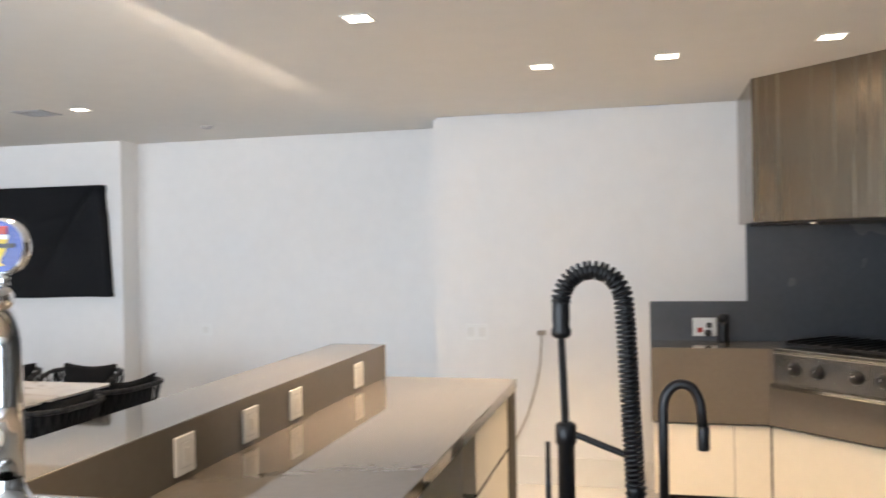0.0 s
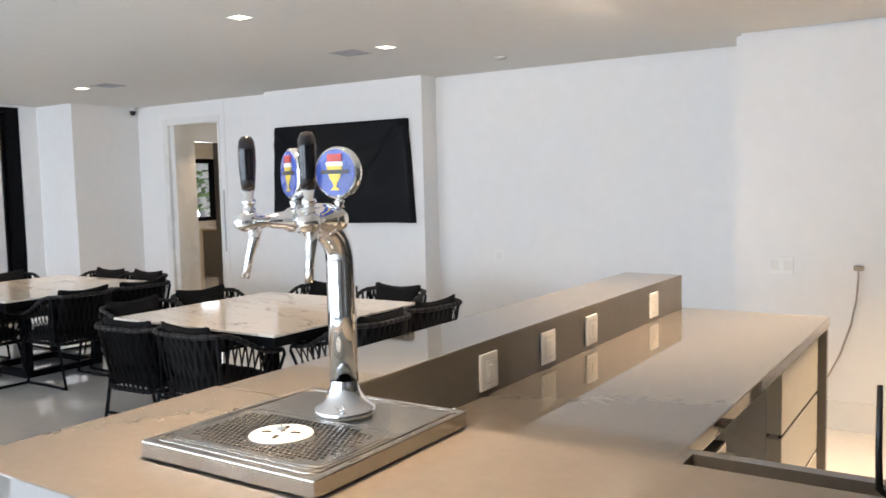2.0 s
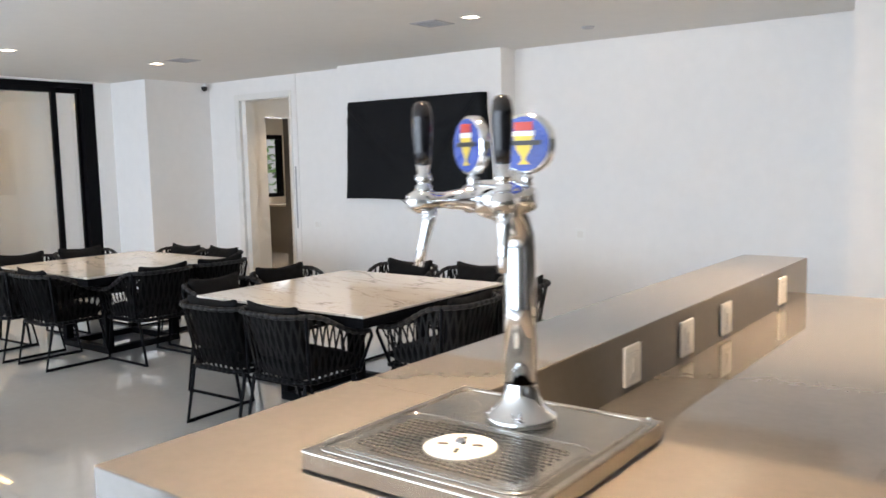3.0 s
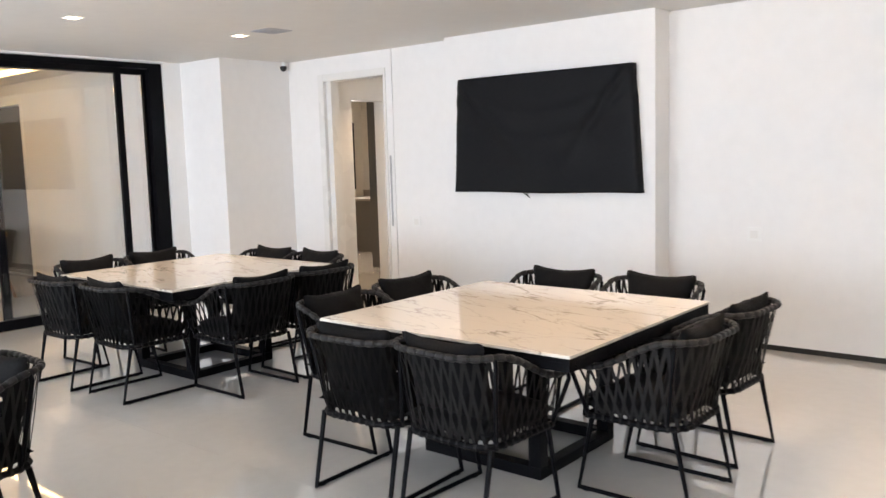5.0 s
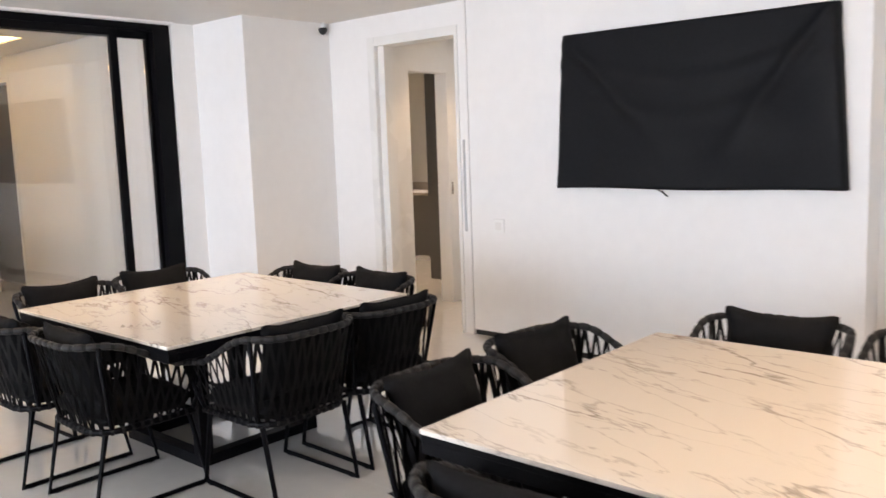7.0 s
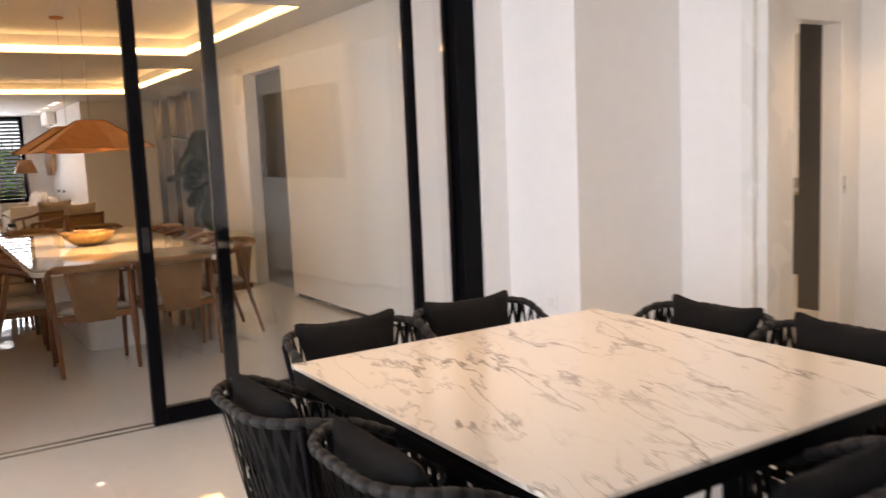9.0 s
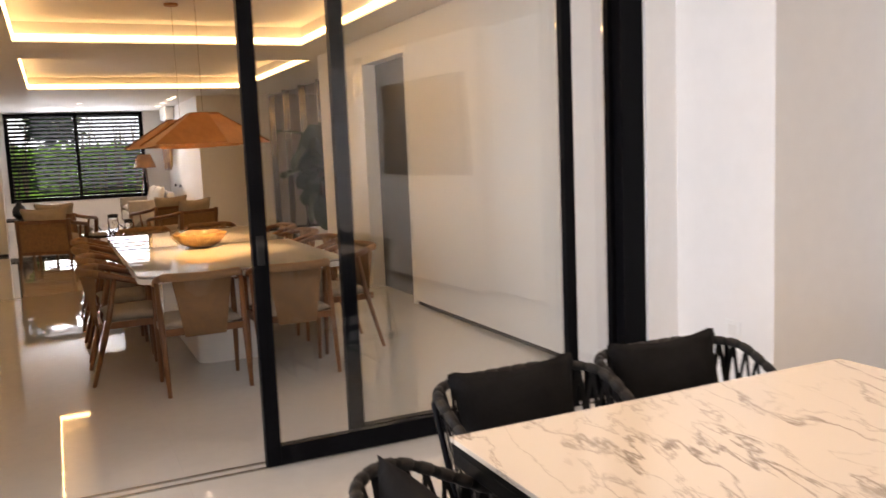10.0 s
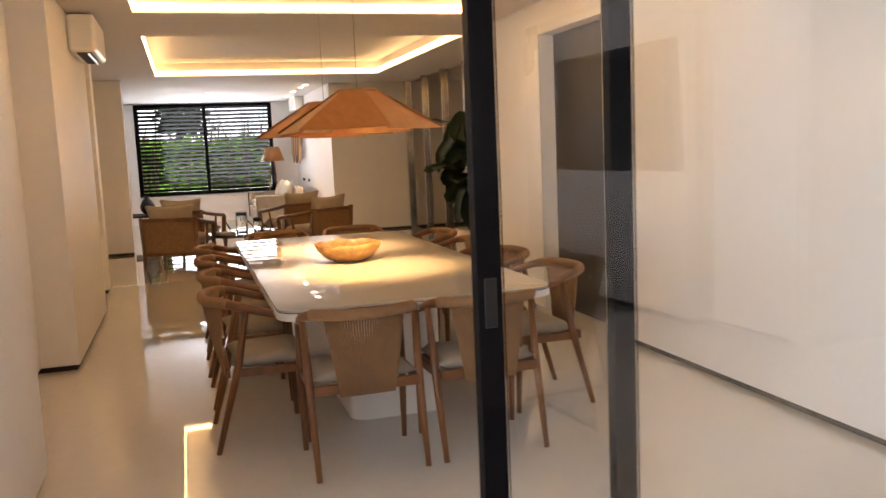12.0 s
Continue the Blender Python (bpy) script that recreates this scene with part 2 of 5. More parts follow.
BOWLM = wood("pale_burl_wood", (0.60, 0.40, 0.17), (0.38, 0.20, 0.07), 0.4, 12, (1, 1, 1))
GREYD = material("grey_door", (0.10, 0.092, 0.08), 0.45, grain=1.5, amount=0.06)
DOORM = material("charcoal_door", (0.032, 0.029, 0.026), 0.4, grain=1.5, amount=0.08)
LEAF = material("fig_leaf", (0.022, 0.055, 0.02), 0.4, grain=8, amount=0.3)
BARK = material("bark", (0.12, 0.09, 0.06), 0.85, grain=20, amount=0.3)
MIRROR = material("smoked_mirror", (0.30, 0.27, 0.24), 0.06, 1.0)
BLUE = material("badge_blue", (0.03, 0.07, 0.34), 0.25, grain=20, amount=0.25)
YELL = material("badge_yellow", (0.75, 0.55, 0.05), 0.35)
RED = material("badge_red", (0.45, 0.03, 0.02), 0.35)
SCREEN = material("vent_grey", (0.42, 0.42, 0.43), 0.5)


def brushed(name, color, stretch):
    """Brushed metal: fine streaks in colour, gloss and relief, long in the direction of the small numbers."""
    m = material(name, color, 0.2, 1.0)
    n, l = m.node_tree.nodes, m.node_tree.links
    b = n["Principled BSDF"]
    tc, mp, t = n.new("ShaderNodeTexCoord"), n.new("ShaderNodeMapping"), n.new("ShaderNodeTexNoise")
    mp.inputs["Scale"].default_value = stretch
    t.inputs["Scale"].default_value, t.inputs["Detail"].default_value = 1.0, 7
    l.new(tc.outputs["Object"], mp.inputs[0]), l.new(mp.outputs[0], t.inputs["Vector"])
    for low, high, sock in ((0.14, 0.34, "Roughness"),):
        r = n.new("ShaderNodeMapRange")
        r.inputs[1].default_value, r.inputs[2].default_value, r.inputs[3].default_value, r.inputs[4].default_value = 0.3, 0.7, low, high
        l.new(t.outputs[0], r.inputs[0]), l.new(r.outputs[0], b.inputs[sock])
    bp = n.new("ShaderNodeBump")
    bp.inputs["Strength"].default_value, bp.inputs["Distance"].default_value = 0.12, 0.004
    l.new(t.outputs[0], bp.inputs["Height"]), l.new(bp.outputs[0], b.inputs["Normal"])
    return m


HOODM = brushed("brushed_hood_steel", (0.24, 0.205, 0.16), (26, 26, 0.3))
BAND = material("grey_rope_wrap", (0.016, 0.0152, 0.0152), 0.55, spec=0.3, grain=20, amount=0.3, bump=0.6, bump_scale=350)
DGLASS = material("dark_gloss_top", (0.03, 0.022, 0.018), 0.05)


def rounded(x0, x1, y0, y1, r, n=8):
    pts = []
    for cx, cy, a0 in ((x1 - r, y1 - r, 0), (x0 + r, y1 - r, 90), (x0 + r, y0 + r, 180), (x1 - r, y0 + r, 270)):
        for k in range(n + 1):
            a = radians(a0 + 90 * k / n)
            pts.append((cx + r * math.cos(a), cy + r * math.sin(a)))
    return pts


# ---- the shell ----
CZ = 2.68         # ceiling over the tables
KZ = 2.55         # dropped ceiling of the kitchen
LC = 2.73         # ceiling of the lounge
GX = -9.58        # plane of the glass partition
BACK = 7.026      # back wall
KW = 5.75         # kitchen wall
PAN = 6.857       # face of the wall panel behind the television
LN = 5.883        # north wall of the lounge

RB = 7.11         # wall between the television panel and the kitchen
structure("wall_north_right", box(-4.153, -0.875, RB, RB + 0.07, 0.045, CZ - 0.016), WHITE, "white painted wall")
structure("shadow_gap_8", box(-4.15, -0.88, RB + 0.02, RB + 0.07, CZ - 0.016, CZ), WHITE, "recessed joint under the ceiling", "trim")
bm = box(-7.142, -6.30, BACK, BACK + 0.15, 0.045, CZ)
bm_box(bm, -7.242, -7.150, BACK, BACK + 0.15, 0.0, CZ)
bm_box(bm, -8.78, -8.20, BACK, BACK + 0.15, 0.045, CZ)
bm_box(bm, -8.20, -7.242, BACK, BACK + 0.15, 2.47, CZ)
structure("wall_north", bm, WHITE, "white painted wall with a door opening")
structure("wall_television", box(-6.30, -4.153, PAN, BACK + 0.15, 0.045, CZ, 0.004), WHITE, "white projecting wall panel behind the television")
bm = box(-0.875, 3.6, KW, BACK + 0.15, 0, KZ - 0.016)
bm_box(bm, -0.855, 3.6, KW + 0.02, BACK + 0.15, KZ - 0.016, CZ)
structure("wall_kitchen", bm, WHITE, "white kitchen wall with a recessed joint under the ceiling")
structure("wall_column", box(-9.75, -8.765, 6.085, BACK + 0.15, 0.045, CZ, 0.003), WHITE, "white boxed column beside the glass partition")
structure("wall_column_return", box(-9.75, -9.50, 5.865, 6.085, 0.0, CZ), WHITE, "white return of the wall at the partition")
# out of view; dark colour added to keep bounced light off the bar upstand
structure("wall_east", box(3.5, 3.65, -3.2, KW, 0, CZ), GREY, "unseen side wall of the kitchen, made dark taupe to cut bounced light")
bm = box(-9.6, 3.5, -3.25, -3.1, 2.6, CZ)
for x0, x1 in ((-9.6, -9.1), (-5.7, -5.4), (-2.0, -1.7), (0.6, 3.5)):
    bm_box(bm, x0, x1, -3.25, -3.1, 0, 2.6)
structure("wall_south", bm, WHITE, "white wall with three wide terrace openings")
structure("wall_west", box(-9.72, -9.45, -3.2, 2.0, 0, CZ), WHITE, "white wall south of the glass partition")
structure("shadow_gap_1", box(-8.78, -8.22, BACK + 0.02, BACK + 0.1, 0, 0.05), DARK, "dark recessed skirting", "trim")
structure("shadow_gap_2", box(-7.14, -6.30, BACK + 0.02, BACK + 0.1, 0, 0.05), DARK, "dark recessed skirting", "trim")
structure("shadow_gap_3", box(-4.15, -0.9, RB + 0.015, RB + 0.06, 0, 0.05), DARK, "dark recessed skirting", "trim")
structure("shadow_gap_4", box(-6.28, -4.17, PAN + 0.02, BACK, 0, 0.05), DARK, "dark recessed skirting", "trim")
structure("shadow_gap_5", box(-9.7, -8.785, 6.105, BACK, 0, 0.05), DARK, "dark recessed skirting", "trim")
structure("baseboard", box(-0.87, 0.59, KW - 0.015, KW, 0, 0.19, 0.002), LACQ, "white skirting board along the kitchen wall", "trim")

# ceilings
bm = box(-9.75, -1.15, -3.25, BACK + 0.15, CZ, CZ + 0.15)
bm_box(bm, -1.15, -0.875, KW, BACK + 0.15, CZ, CZ + 0.15)
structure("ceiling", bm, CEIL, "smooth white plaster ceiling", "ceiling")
bm = box(-1.225, 3.65, -3.25, KW, KZ, CZ - 0.06)
bm_box(bm, -1.15, 3.65, -3.25, KW, CZ - 0.06, CZ + 0.15)
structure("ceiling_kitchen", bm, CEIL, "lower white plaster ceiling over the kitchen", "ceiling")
structure("led_strip_kitchen", box(-1.195, -1.175, 0.2, 5.35, CZ - 0.056, CZ - 0.046), EDGE, "warm light strip on the edge of the dropped ceiling", "light")

# lounge ceiling: two sunken trays, each with a lip that hides a light strip
TRAYS = ((-15.0, -11.45, 2.51, 5.43), (-20.87, -16.45, 2.51, 5.94))
a, b = TRAYS
bm = box(-27.7, b[0], 0.5, 8.0, LC, LC + 0.35)
bm_box(bm, b[1], a[0], 0.5, 8.0, LC, LC + 0.35)
bm_box(bm, a[1], -9.72, 0.5, 8.0, LC, LC + 0.35)
for t in TRAYS:
    bm_box(bm, t[0], t[1], 0.5, t[2], LC, LC + 0.35)
    bm_box(bm, t[0], t[1], t[3], 8.0, LC, LC + 0.35)
    bm_box(bm, t[0], t[1], t[2], t[3], LC + 0.20, LC + 0.35)
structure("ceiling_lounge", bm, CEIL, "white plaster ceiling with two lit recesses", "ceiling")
for i, (x0, x1, y0, y1) in enumerate(TRAYS):
    bm = box(x0, x0 + 0.018, y0, y1, LC + 0.02, LC + 0.075)
    bm_box(bm, x1 - 0.018, x1, y0, y1, LC + 0.02, LC + 0.075)
    bm_box(bm, x0 + 0.018, x1 - 0.018, y0, y0 + 0.018, LC + 0.02, LC + 0.075)
    bm_box(bm, x0 + 0.018, x1 - 0.018, y1 - 0.018, y1, LC + 0.02, LC + 0.075)
    structure("led_strip_tray_%d" % (i + 1), bm, WARM, "warm light strip round a sunken ceiling tray", "light")
structure("ceiling_beam", box(-9.72, -9.45, 2.0, 5.865, CZ - 0.02, LC + 0.35), WHITE, "white beam over the glass partition", "ceiling")

# lounge walls
structure("wall_lounge_north", box(-13.06, -9.6, LN, LN + 0.13, 0.04, LC, 0.003), WHITE, "white wall panel beside the dining table")
bm = box(-15.95, -14.30, LN + 0.02, LN + 0.35, 0.0, LC)
bm_box(bm, -14.30, -13.06, LN + 0.02, LN + 0.35, 2.44, LC)
structure("wall_lounge_door", bm, WHITE, "white wall with a dark doorway")
structure("shadow_gap_6", box(-13.04, -9.62, LN + 0.02, LN + 0.1, 0, 0.045), DARK, "dark recessed skirting", "trim")
structure("wall_lounge_far", box(-22.75, -22.6, 5.42, 6.95, 0.04, LC), WHITE, "white wall beyond the dining table")
structure("shadow_gap_7", box(-22.72, -22.62, 5.44, 6.85, 0.0, 0.045), DARK, "dark recessed skirting", "trim")
structure("wall_lounge_art", box(-27.5, -22.75, 5.42, 5.57, 0.0, LC), WHITE, "white wall behind the sofa")
structure("wall_lounge_hall", box(-22.6, -15.0, 6.95, 7.1, 0, LC), WHITE, "white wall of the entrance hall")
structure("wall_hall_side", box(-15.95, -15.80, LN + 0.35, 6.95, 0, LC), WHITE, "white side wall of the entrance hall")


def pier(name, x0, x1, y0, y1):
    structure(name, box(x0, x1, y0, y1, 0.04, LC, 0.004), WHITE, "white pier of the lounge wall")
    structure("shadow_gap_" + name[5:], box(x0 + 0.02, x1 - 0.02, y0, y1 - 0.02, 0, 0.045), DARK, "dark recessed skirting", "trim")


pier("wall_lounge_a", -11.64, -9.60, 1.80, 2.09)
pier("wall_lounge_b", -13.85, -11.64, 1.40, 1.73)
pier("wall_lounge_c", -16.1, -13.85, 1.40, 1.99)
pier("wall_lounge_d", -17.5, -16.1, 1.40, 1.62)
pier("wall_lounge_e", -17.75, -17.5, 1.40, 1.90)
pier("wall_lounge_f", -21.4, -17.75, 1.1, 1.45)
pier("wall_lounge_g", -21.65, -21.4, 1.1, 1.97)
pier("wall_lounge_h", -27.5, -21.65, 1.1, 1.3)
WX, WY0, WY1, WZ0, WZ1 = -27.5, 1.82, 4.87, 0.64, 2.71
bm = box(WX - 0.2, WX, 1.1, WY0, 0.0, LC)
bm_box(bm, WX - 0.2, WX, WY1, 5.57, 0.0, LC)
bm_box(bm, WX - 0.2, WX, WY0, WY1, 0.0, WZ0)
bm_box(bm, WX - 0.2, WX, WY0, WY1, WZ1, LC)
structure("wall_lounge_window", bm, WHITE, "white wall around the slatted window")


# ---- bar and kitchen ----
BZ, LZ = 1.152, 0.99
bar = thing("bar_counter", "taupe quartz bar with a raised ledge and drawers", "counter")
part("raised_ledge", box(-0.990, -0.706, 1.39, 4.045, 0.0, BZ, 0.003), GREY, bar, "raised taupe quartz upstand")
bm = box(-1.0, 2.2, 0.785, 1.39, BZ - 0.055, BZ, 0.003)
bm_box(bm, -0.93, 2.2, 0.83, 1.36, 0.0, BZ - 0.055)
part("serving_top", bm, GREY, bar)
part("worktop", box(-0.706, -0.045, 1.39, 4.05, LZ - 0.045, LZ, 0.003), GREY, bar)
part("end_panel", box(-0.706, -0.05, 4.005, 4.045, 0.0, LZ - 0.045, 0.002), GREY, bar)
bm = box(-0.045, 2.2, 1.39, 1.955, 0.86, LZ - 0.035)
for r in ((-0.045, 2.2, 1.92, 1.955), (-0.045, -0.02, 1.39, 1.92)):
    bm_box(bm, *r, LZ - 0.035, LZ)
bm_box(bm, -0.02, 2.2, 1.42, 1.9, 0.0, 0.86)
part("wet_tray", bm, GREY, bar, "sunken taupe quartz wet area")
part("inner_side", box(-0.69, -0.14, 3.235, 3.255, 0.06, LZ - 0.045), LACQ, bar)
# back board and plinth: shade under the worktop painted as near-black
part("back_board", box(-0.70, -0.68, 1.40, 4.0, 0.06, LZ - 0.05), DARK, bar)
for z0, z1 in ((0.665, 0.93), (0.40, 0.648), (0.10, 0.385)):
    d = part("drawer", box(-0.14, -0.085, 3.24, 4.0, z0, z1, 0.003), CREAM, bar, "cream lacquered drawer front")
    part("drawer_groove", box(-0.10, -0.088, 3.25, 3.99, z1 + 0.002, z1 + 0.014), DARK, d)
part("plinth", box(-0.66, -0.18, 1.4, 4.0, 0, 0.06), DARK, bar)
part("under_counter_appliance", box(-0.62, -0.15, 2.02, 2.72, 0.06, 0.78, 0.006), STEEL, bar, "steel appliance below the worktop")
part("appliance_door", box(-0.15, -0.115, 2.04, 2.70, 0.10, 0.75, 0.005), CREAM, bar)
c = part("cable_loop", tube([(-0.22, 2.55 + 0.10 * math.cos(a), 0.81 + 0.022 * math.sin(2 * a)) for a in [i * 0.5 for i in range(13)]], 0.006, 6), BLACK, bar)

bm = box(-0.0045, 0.0045, -0.050, 0.050, -0.055, 0.055, 0.003)
first = thing("power_outlet", "white square power outlet on the taupe upstand", "outlet", "outlets on the bar upstand", -0.7005, 2.164, 1.062)
part("plate", bm, PLASTIC, first)
part("inner_gap", box(0.0040, 0.0049, -0.030, 0.030, -0.036, 0.036), SCREEN, first)
part("inner_plate", box(0.0040, 0.0062, -0.0285, 0.0285, -0.0345, 0.0345, 0.001), PLASTIC, first)
part("rocker", box(0.006, 0.0095, -0.011, 0.011, -0.02, 0.02, 0.002), LACQ, first)
for y in (2.565, 2.93, 3.626):
    copy_thing(first, pose(-0.7005, y, 1.062))

# beer tower on its drip tray
TZ = BZ + 0.002
tray = thing("drip_tray", "brushed steel drip tray with a perforated grille on the bar", "drip tray", "", -0.4975, 1.17, TZ)
hx, hy, th = 0.2025, 0.2165, 0.035
part("tray_body", box(-hx, hx, -hy, hy, 0, th - 0.003, 0.0035, 3), STEEL, tray)
bead = [(x, y, th - 0.003) for x, y in rounded(-hx + 0.017, hx - 0.017, -hy + 0.017, hy - 0.017, 0.022)]
part("raised_rim", tube(bead, 0.0028, 8, closed=True), STEEL, tray, smooth=True)
part("embossed_edge", prism(rounded(-0.178, 0.178, -0.185, 0.03, 0.035), th - 0.003, th - 0.0018, 0.0006), STEEL, tray)
bead = [(x, y, th - 0.0025) for x, y in rounded(-0.178, 0.178, -0.185, 0.03, 0.035)]
part("grille_bead", tube(bead, 0.0022, 8, closed=True), STEEL, tray, smooth=True)
grille = part("grille", prism(rounded(-0.170, 0.170, -0.177, 0.022, 0.03), th - 0.0018, th - 0.0010, 0.0), STEEL, tray)
bm = bmesh.new()
for i in range(28):
    for j in range(15):
        x, y = -0.148 + 0.0110 * i + 0.0055 * (j % 2), -0.160 + 0.0118 * j
        if (x ** 2 + (y + 0.077) ** 2) ** 0.5 > 0.068 and abs(x) < 0.15 and abs(y + 0.077) < 0.088 - 0.25 * max(0, abs(x) - 0.09):
            c = [bm.verts.new((x + 0.0040 * math.cos(k * math.pi / 4), y + 0.0042 * math.sin(k * math.pi / 4), th - 0.0005)) for k in range(8)]
            bm.faces.new(c)
for k in range(40):
    a = 2 * math.pi * k / 40
    u, w = Vector((math.cos(a), math.sin(a))), Vector((-math.sin(a), math.cos(a))) * 0.0013
    if abs(u.y) > 0.35:
        bm.faces.new([bm.verts.new((p.x, p.y - 0.077, th - 0.0005)) for p in (u * 0.0595 - w, u * 0.0665 - w, u * 0.0665 + w, u * 0.0595 + w)])
hol = part("perforation", bm, DARK, grille)
tagged(hol, "rows of small round drain holes", kind="stuff")
part("rinser_disc", moved(lathe([(0.0, 0), (0.055, 0), (0.056, 0.003), (0.052, 0.005), (0.0, 0.005)], 32, False), pose(0.0, -0.077, th - 0.002)), PLASTIC, tray, "white round glass rinser disc")
bm = bmesh.new()
for k in range(4):
    a = k * math.pi / 2 + 0.4
    moved_box = box(0.018, 0.036, -0.004, 0.004, 0.005, 0.0064)
    me = mesh_of(moved(moved_box, pose(0, -0.077, th - 0.002) @ pose(0, 0, 0, 0, 0, math.degrees(a))), "slot", DARK)
    bm.from_mesh(me)
part("rinser_slots", bm, DARK, tray)
part("rinser_nozzle", moved(lathe([(0.011, 0.004), (0.009, 0.012), (0.004, 0.016)], 14), pose(0, -0.077, th - 0.002)), CHROME, tray, smooth=True)
part("screw", moved(lathe([(0.005, 0), (0.004, 0.003), (0.001, 0.004)], 10), pose(0.185, 0.2, th)), CHROME, tray, smooth=True)

tower = thing("beer_tower", "polished chrome two-tap beer tower standing on the drip tray", "beer tap", "", -0.493, 1.262, TZ + th - 0.003)
part("flange", lathe([(0.0, 0), (0.0585, 0), (0.0595, 0.002), (0.0595, 0.010), (0.0575, 0.0125), (0.052, 0.0155), (0.043, 0.024), (0.036, 0.034), (0.031, 0.045), (0.0282, 0.056), (0.0274, 0.066)], 40, False), CHROME, tower, smooth=True)
pts = [(0, 0, 0.058), (0, 0, 0.2), (0, 0, 0.292)] + [(0, -0.072 + 0.072 * math.cos(a), 0.292 + 0.075 * math.sin(a)) for a in (0.25, 0.5, 0.75, 1.0, 1.25, 1.45)] + [(0, -0.09, 0.373)]
part("column", tube(pts, [0.0272] * 3 + [0.0272, 0.027, 0.027, 0.0268, 0.0265, 0.026, 0.026], 28), CHROME, tower, smooth=True)
bar_z = 0.376
prof = [(0.0, -0.062), (0.017, -0.062), (0.021, -0.054), (0.024, -0.04), (0.029, -0.03), (0.029, 0.03), (0.024, 0.04), (0.021, 0.054), (0.017, 0.062), (0.0, 0.062)]
part("cross_tube", moved(lathe(prof, 24, False), pose(0.01, -0.075, bar_z, 0, 90, 0)), CHROME, tower, smooth=True)
for sx, sy, turn in ((-0.023, -0.08, -29), (0.047, -0.08, 20)):
    arm = pose(sx, sy, bar_z) @ pose(0, 0, 0, 0, 0, turn)
    tap = part("tap", moved(lathe([(0.0, 0.0), (0.019, 0.0), (0.022, 0.01), (0.022, 0.022), (0.016, 0.03), (0.0145, 0.05), (0.012, 0.058), (0.013, 0.075), (0.018, 0.085), (0.019, 0.104), (0.015, 0.112), (0.012, 0.118), (0.0, 0.122)], 24, False), arm @ pose(0, 0, 0, 90)), CHROME, tower, smooth=True)
    part("spout", moved(tube([(0, -0.082, -0.008), (0, -0.088, -0.035), (0, -0.096, -0.062), (0, -0.106, -0.10)], [0.0125, 0.010, 0.0075, 0.0072], 14), arm), CHROME, tap, smooth=True)
    part("ferrule", moved(lathe([(0.010, 0.0), (0.0125, 0.01), (0.0125, 0.02), (0.0095, 0.022), (0.0095, 0.026), (0.0125, 0.028), (0.0125, 0.036), (0.0085, 0.038), (0.0115, 0.056)], 20), arm @ pose(0, -0.094, 0.003)), CHROME, tap, smooth=True)
    part("tap_handle", moved(lathe([(0.0, 0), (0.0115, 0.0), (0.0135, 0.02), (0.0155, 0.05), (0.0155, 0.07), (0.0135, 0.086), (0.009, 0.093), (0.0, 0.095)], 24, False), arm @ pose(0, -0.094, 0.056)), GLOSSB, tap, "glossy black tap handle", smooth=True)
for bx, by, turn in ((-0.031, -0.085, -26), (0.053, -0.06, 6)):
    put = pose(bx, by, bar_z + 0.083) @ pose(0, 0, 0, 0, 0, turn)
    badge = part("badge", moved(lathe([(0.0, -0.009), (0.043, -0.009), (0.0465, -0.006), (0.0465, 0.005), (0.043, 0.009), (0.0, 0.009)], 40, False), put @ pose(0, 0, 0, 90)), CHROME, tower, "round chrome-rimmed badge", smooth=True)
    part("badge_face", moved(lathe([(0.0, 0), (0.0415, 0), (0.0415, 0.0012), (0.0, 0.0012)], 36, False), put @ pose(0, -0.0092, 0, 90)), BLUE, badge, "blue badge face")
    bm = bmesh.new()
    bm.faces.new([bm.verts.new((x, -0.0114, z)) for x, z in ((-0.010, -0.031), (0.010, -0.031), (0.003, -0.025), (0.004, -0.020), (0.012, -0.008), (0.017, 0.012), (-0.017, 0.012), (-0.012, -0.008), (-0.004, -0.020), (-0.003, -0.025))])
    part("badge_emblem", moved(bm, put), YELL, badge, "yellow glass shape")
    part("badge_foam", moved(box(-0.0175, 0.0175, -0.0120, -0.0106, 0.012, 0.0195), put), PLASTIC, badge)
    part("badge_crown", moved(box(-0.0155, 0.0155, -0.0122, -0.0104, 0.020, 0.033, 0.0005), put), RED, badge)
    part("badge_bar", moved(box(-0.029, 0.029, -0.0126, -0.0112, -0.002, 0.005), put), SATINB, badge)
    part("badge_stem", moved(lathe([(0.010, 0), (0.007, 0.006), (0.010, 0.012), (0.006, 0.016), (0.009, 0.022)], 16), pose(bx, by, bar_z + 0.02)), CHROME, badge, smooth=True)

# spring tap and small filter tap
FY = 1.70
fz = LZ - 0.035
spring = thing("spring_tap", "matt black kitchen tap with a coiled spring hose", "tap", "", 0.415, FY, fz)
part("tap_body", lathe([(0.034, 0), (0.034, 0.012), (0.022, 0.02), (0.0165, 0.03), (0.0165, 0.285), (0.0205, 0.29), (0.0205, 0.325), (0.014, 0.33)], 24), SATINB, spring, smooth=True)
part("lever", tube([(-0.02, 0, 0.09), (-0.034, 0, 0.10), (-0.036, 0, 0.17), (-0.036, 0, 0.29)], [0.007, 0.007, 0.006, 0.005], 10), SATINB, spring, smooth=True)
bm = bmesh.new()
tube([(0, 0, 0.325), (-0.004, 0, 0.40), (-0.006, 0, 0.50)], 0.0055, 10, bm)
for k in range(44):
    z = 0.335 + 0.0037 * k
    moved_ring = [(-0.006 * (z - 0.325) / 0.175 + 0.0068 * math.cos(a), 0.0068 * math.sin(a), z) for a in [j * math.pi / 4 for j in range(8)]]
    tube(moved_ring, 0.0014, 4, bm, closed=True)
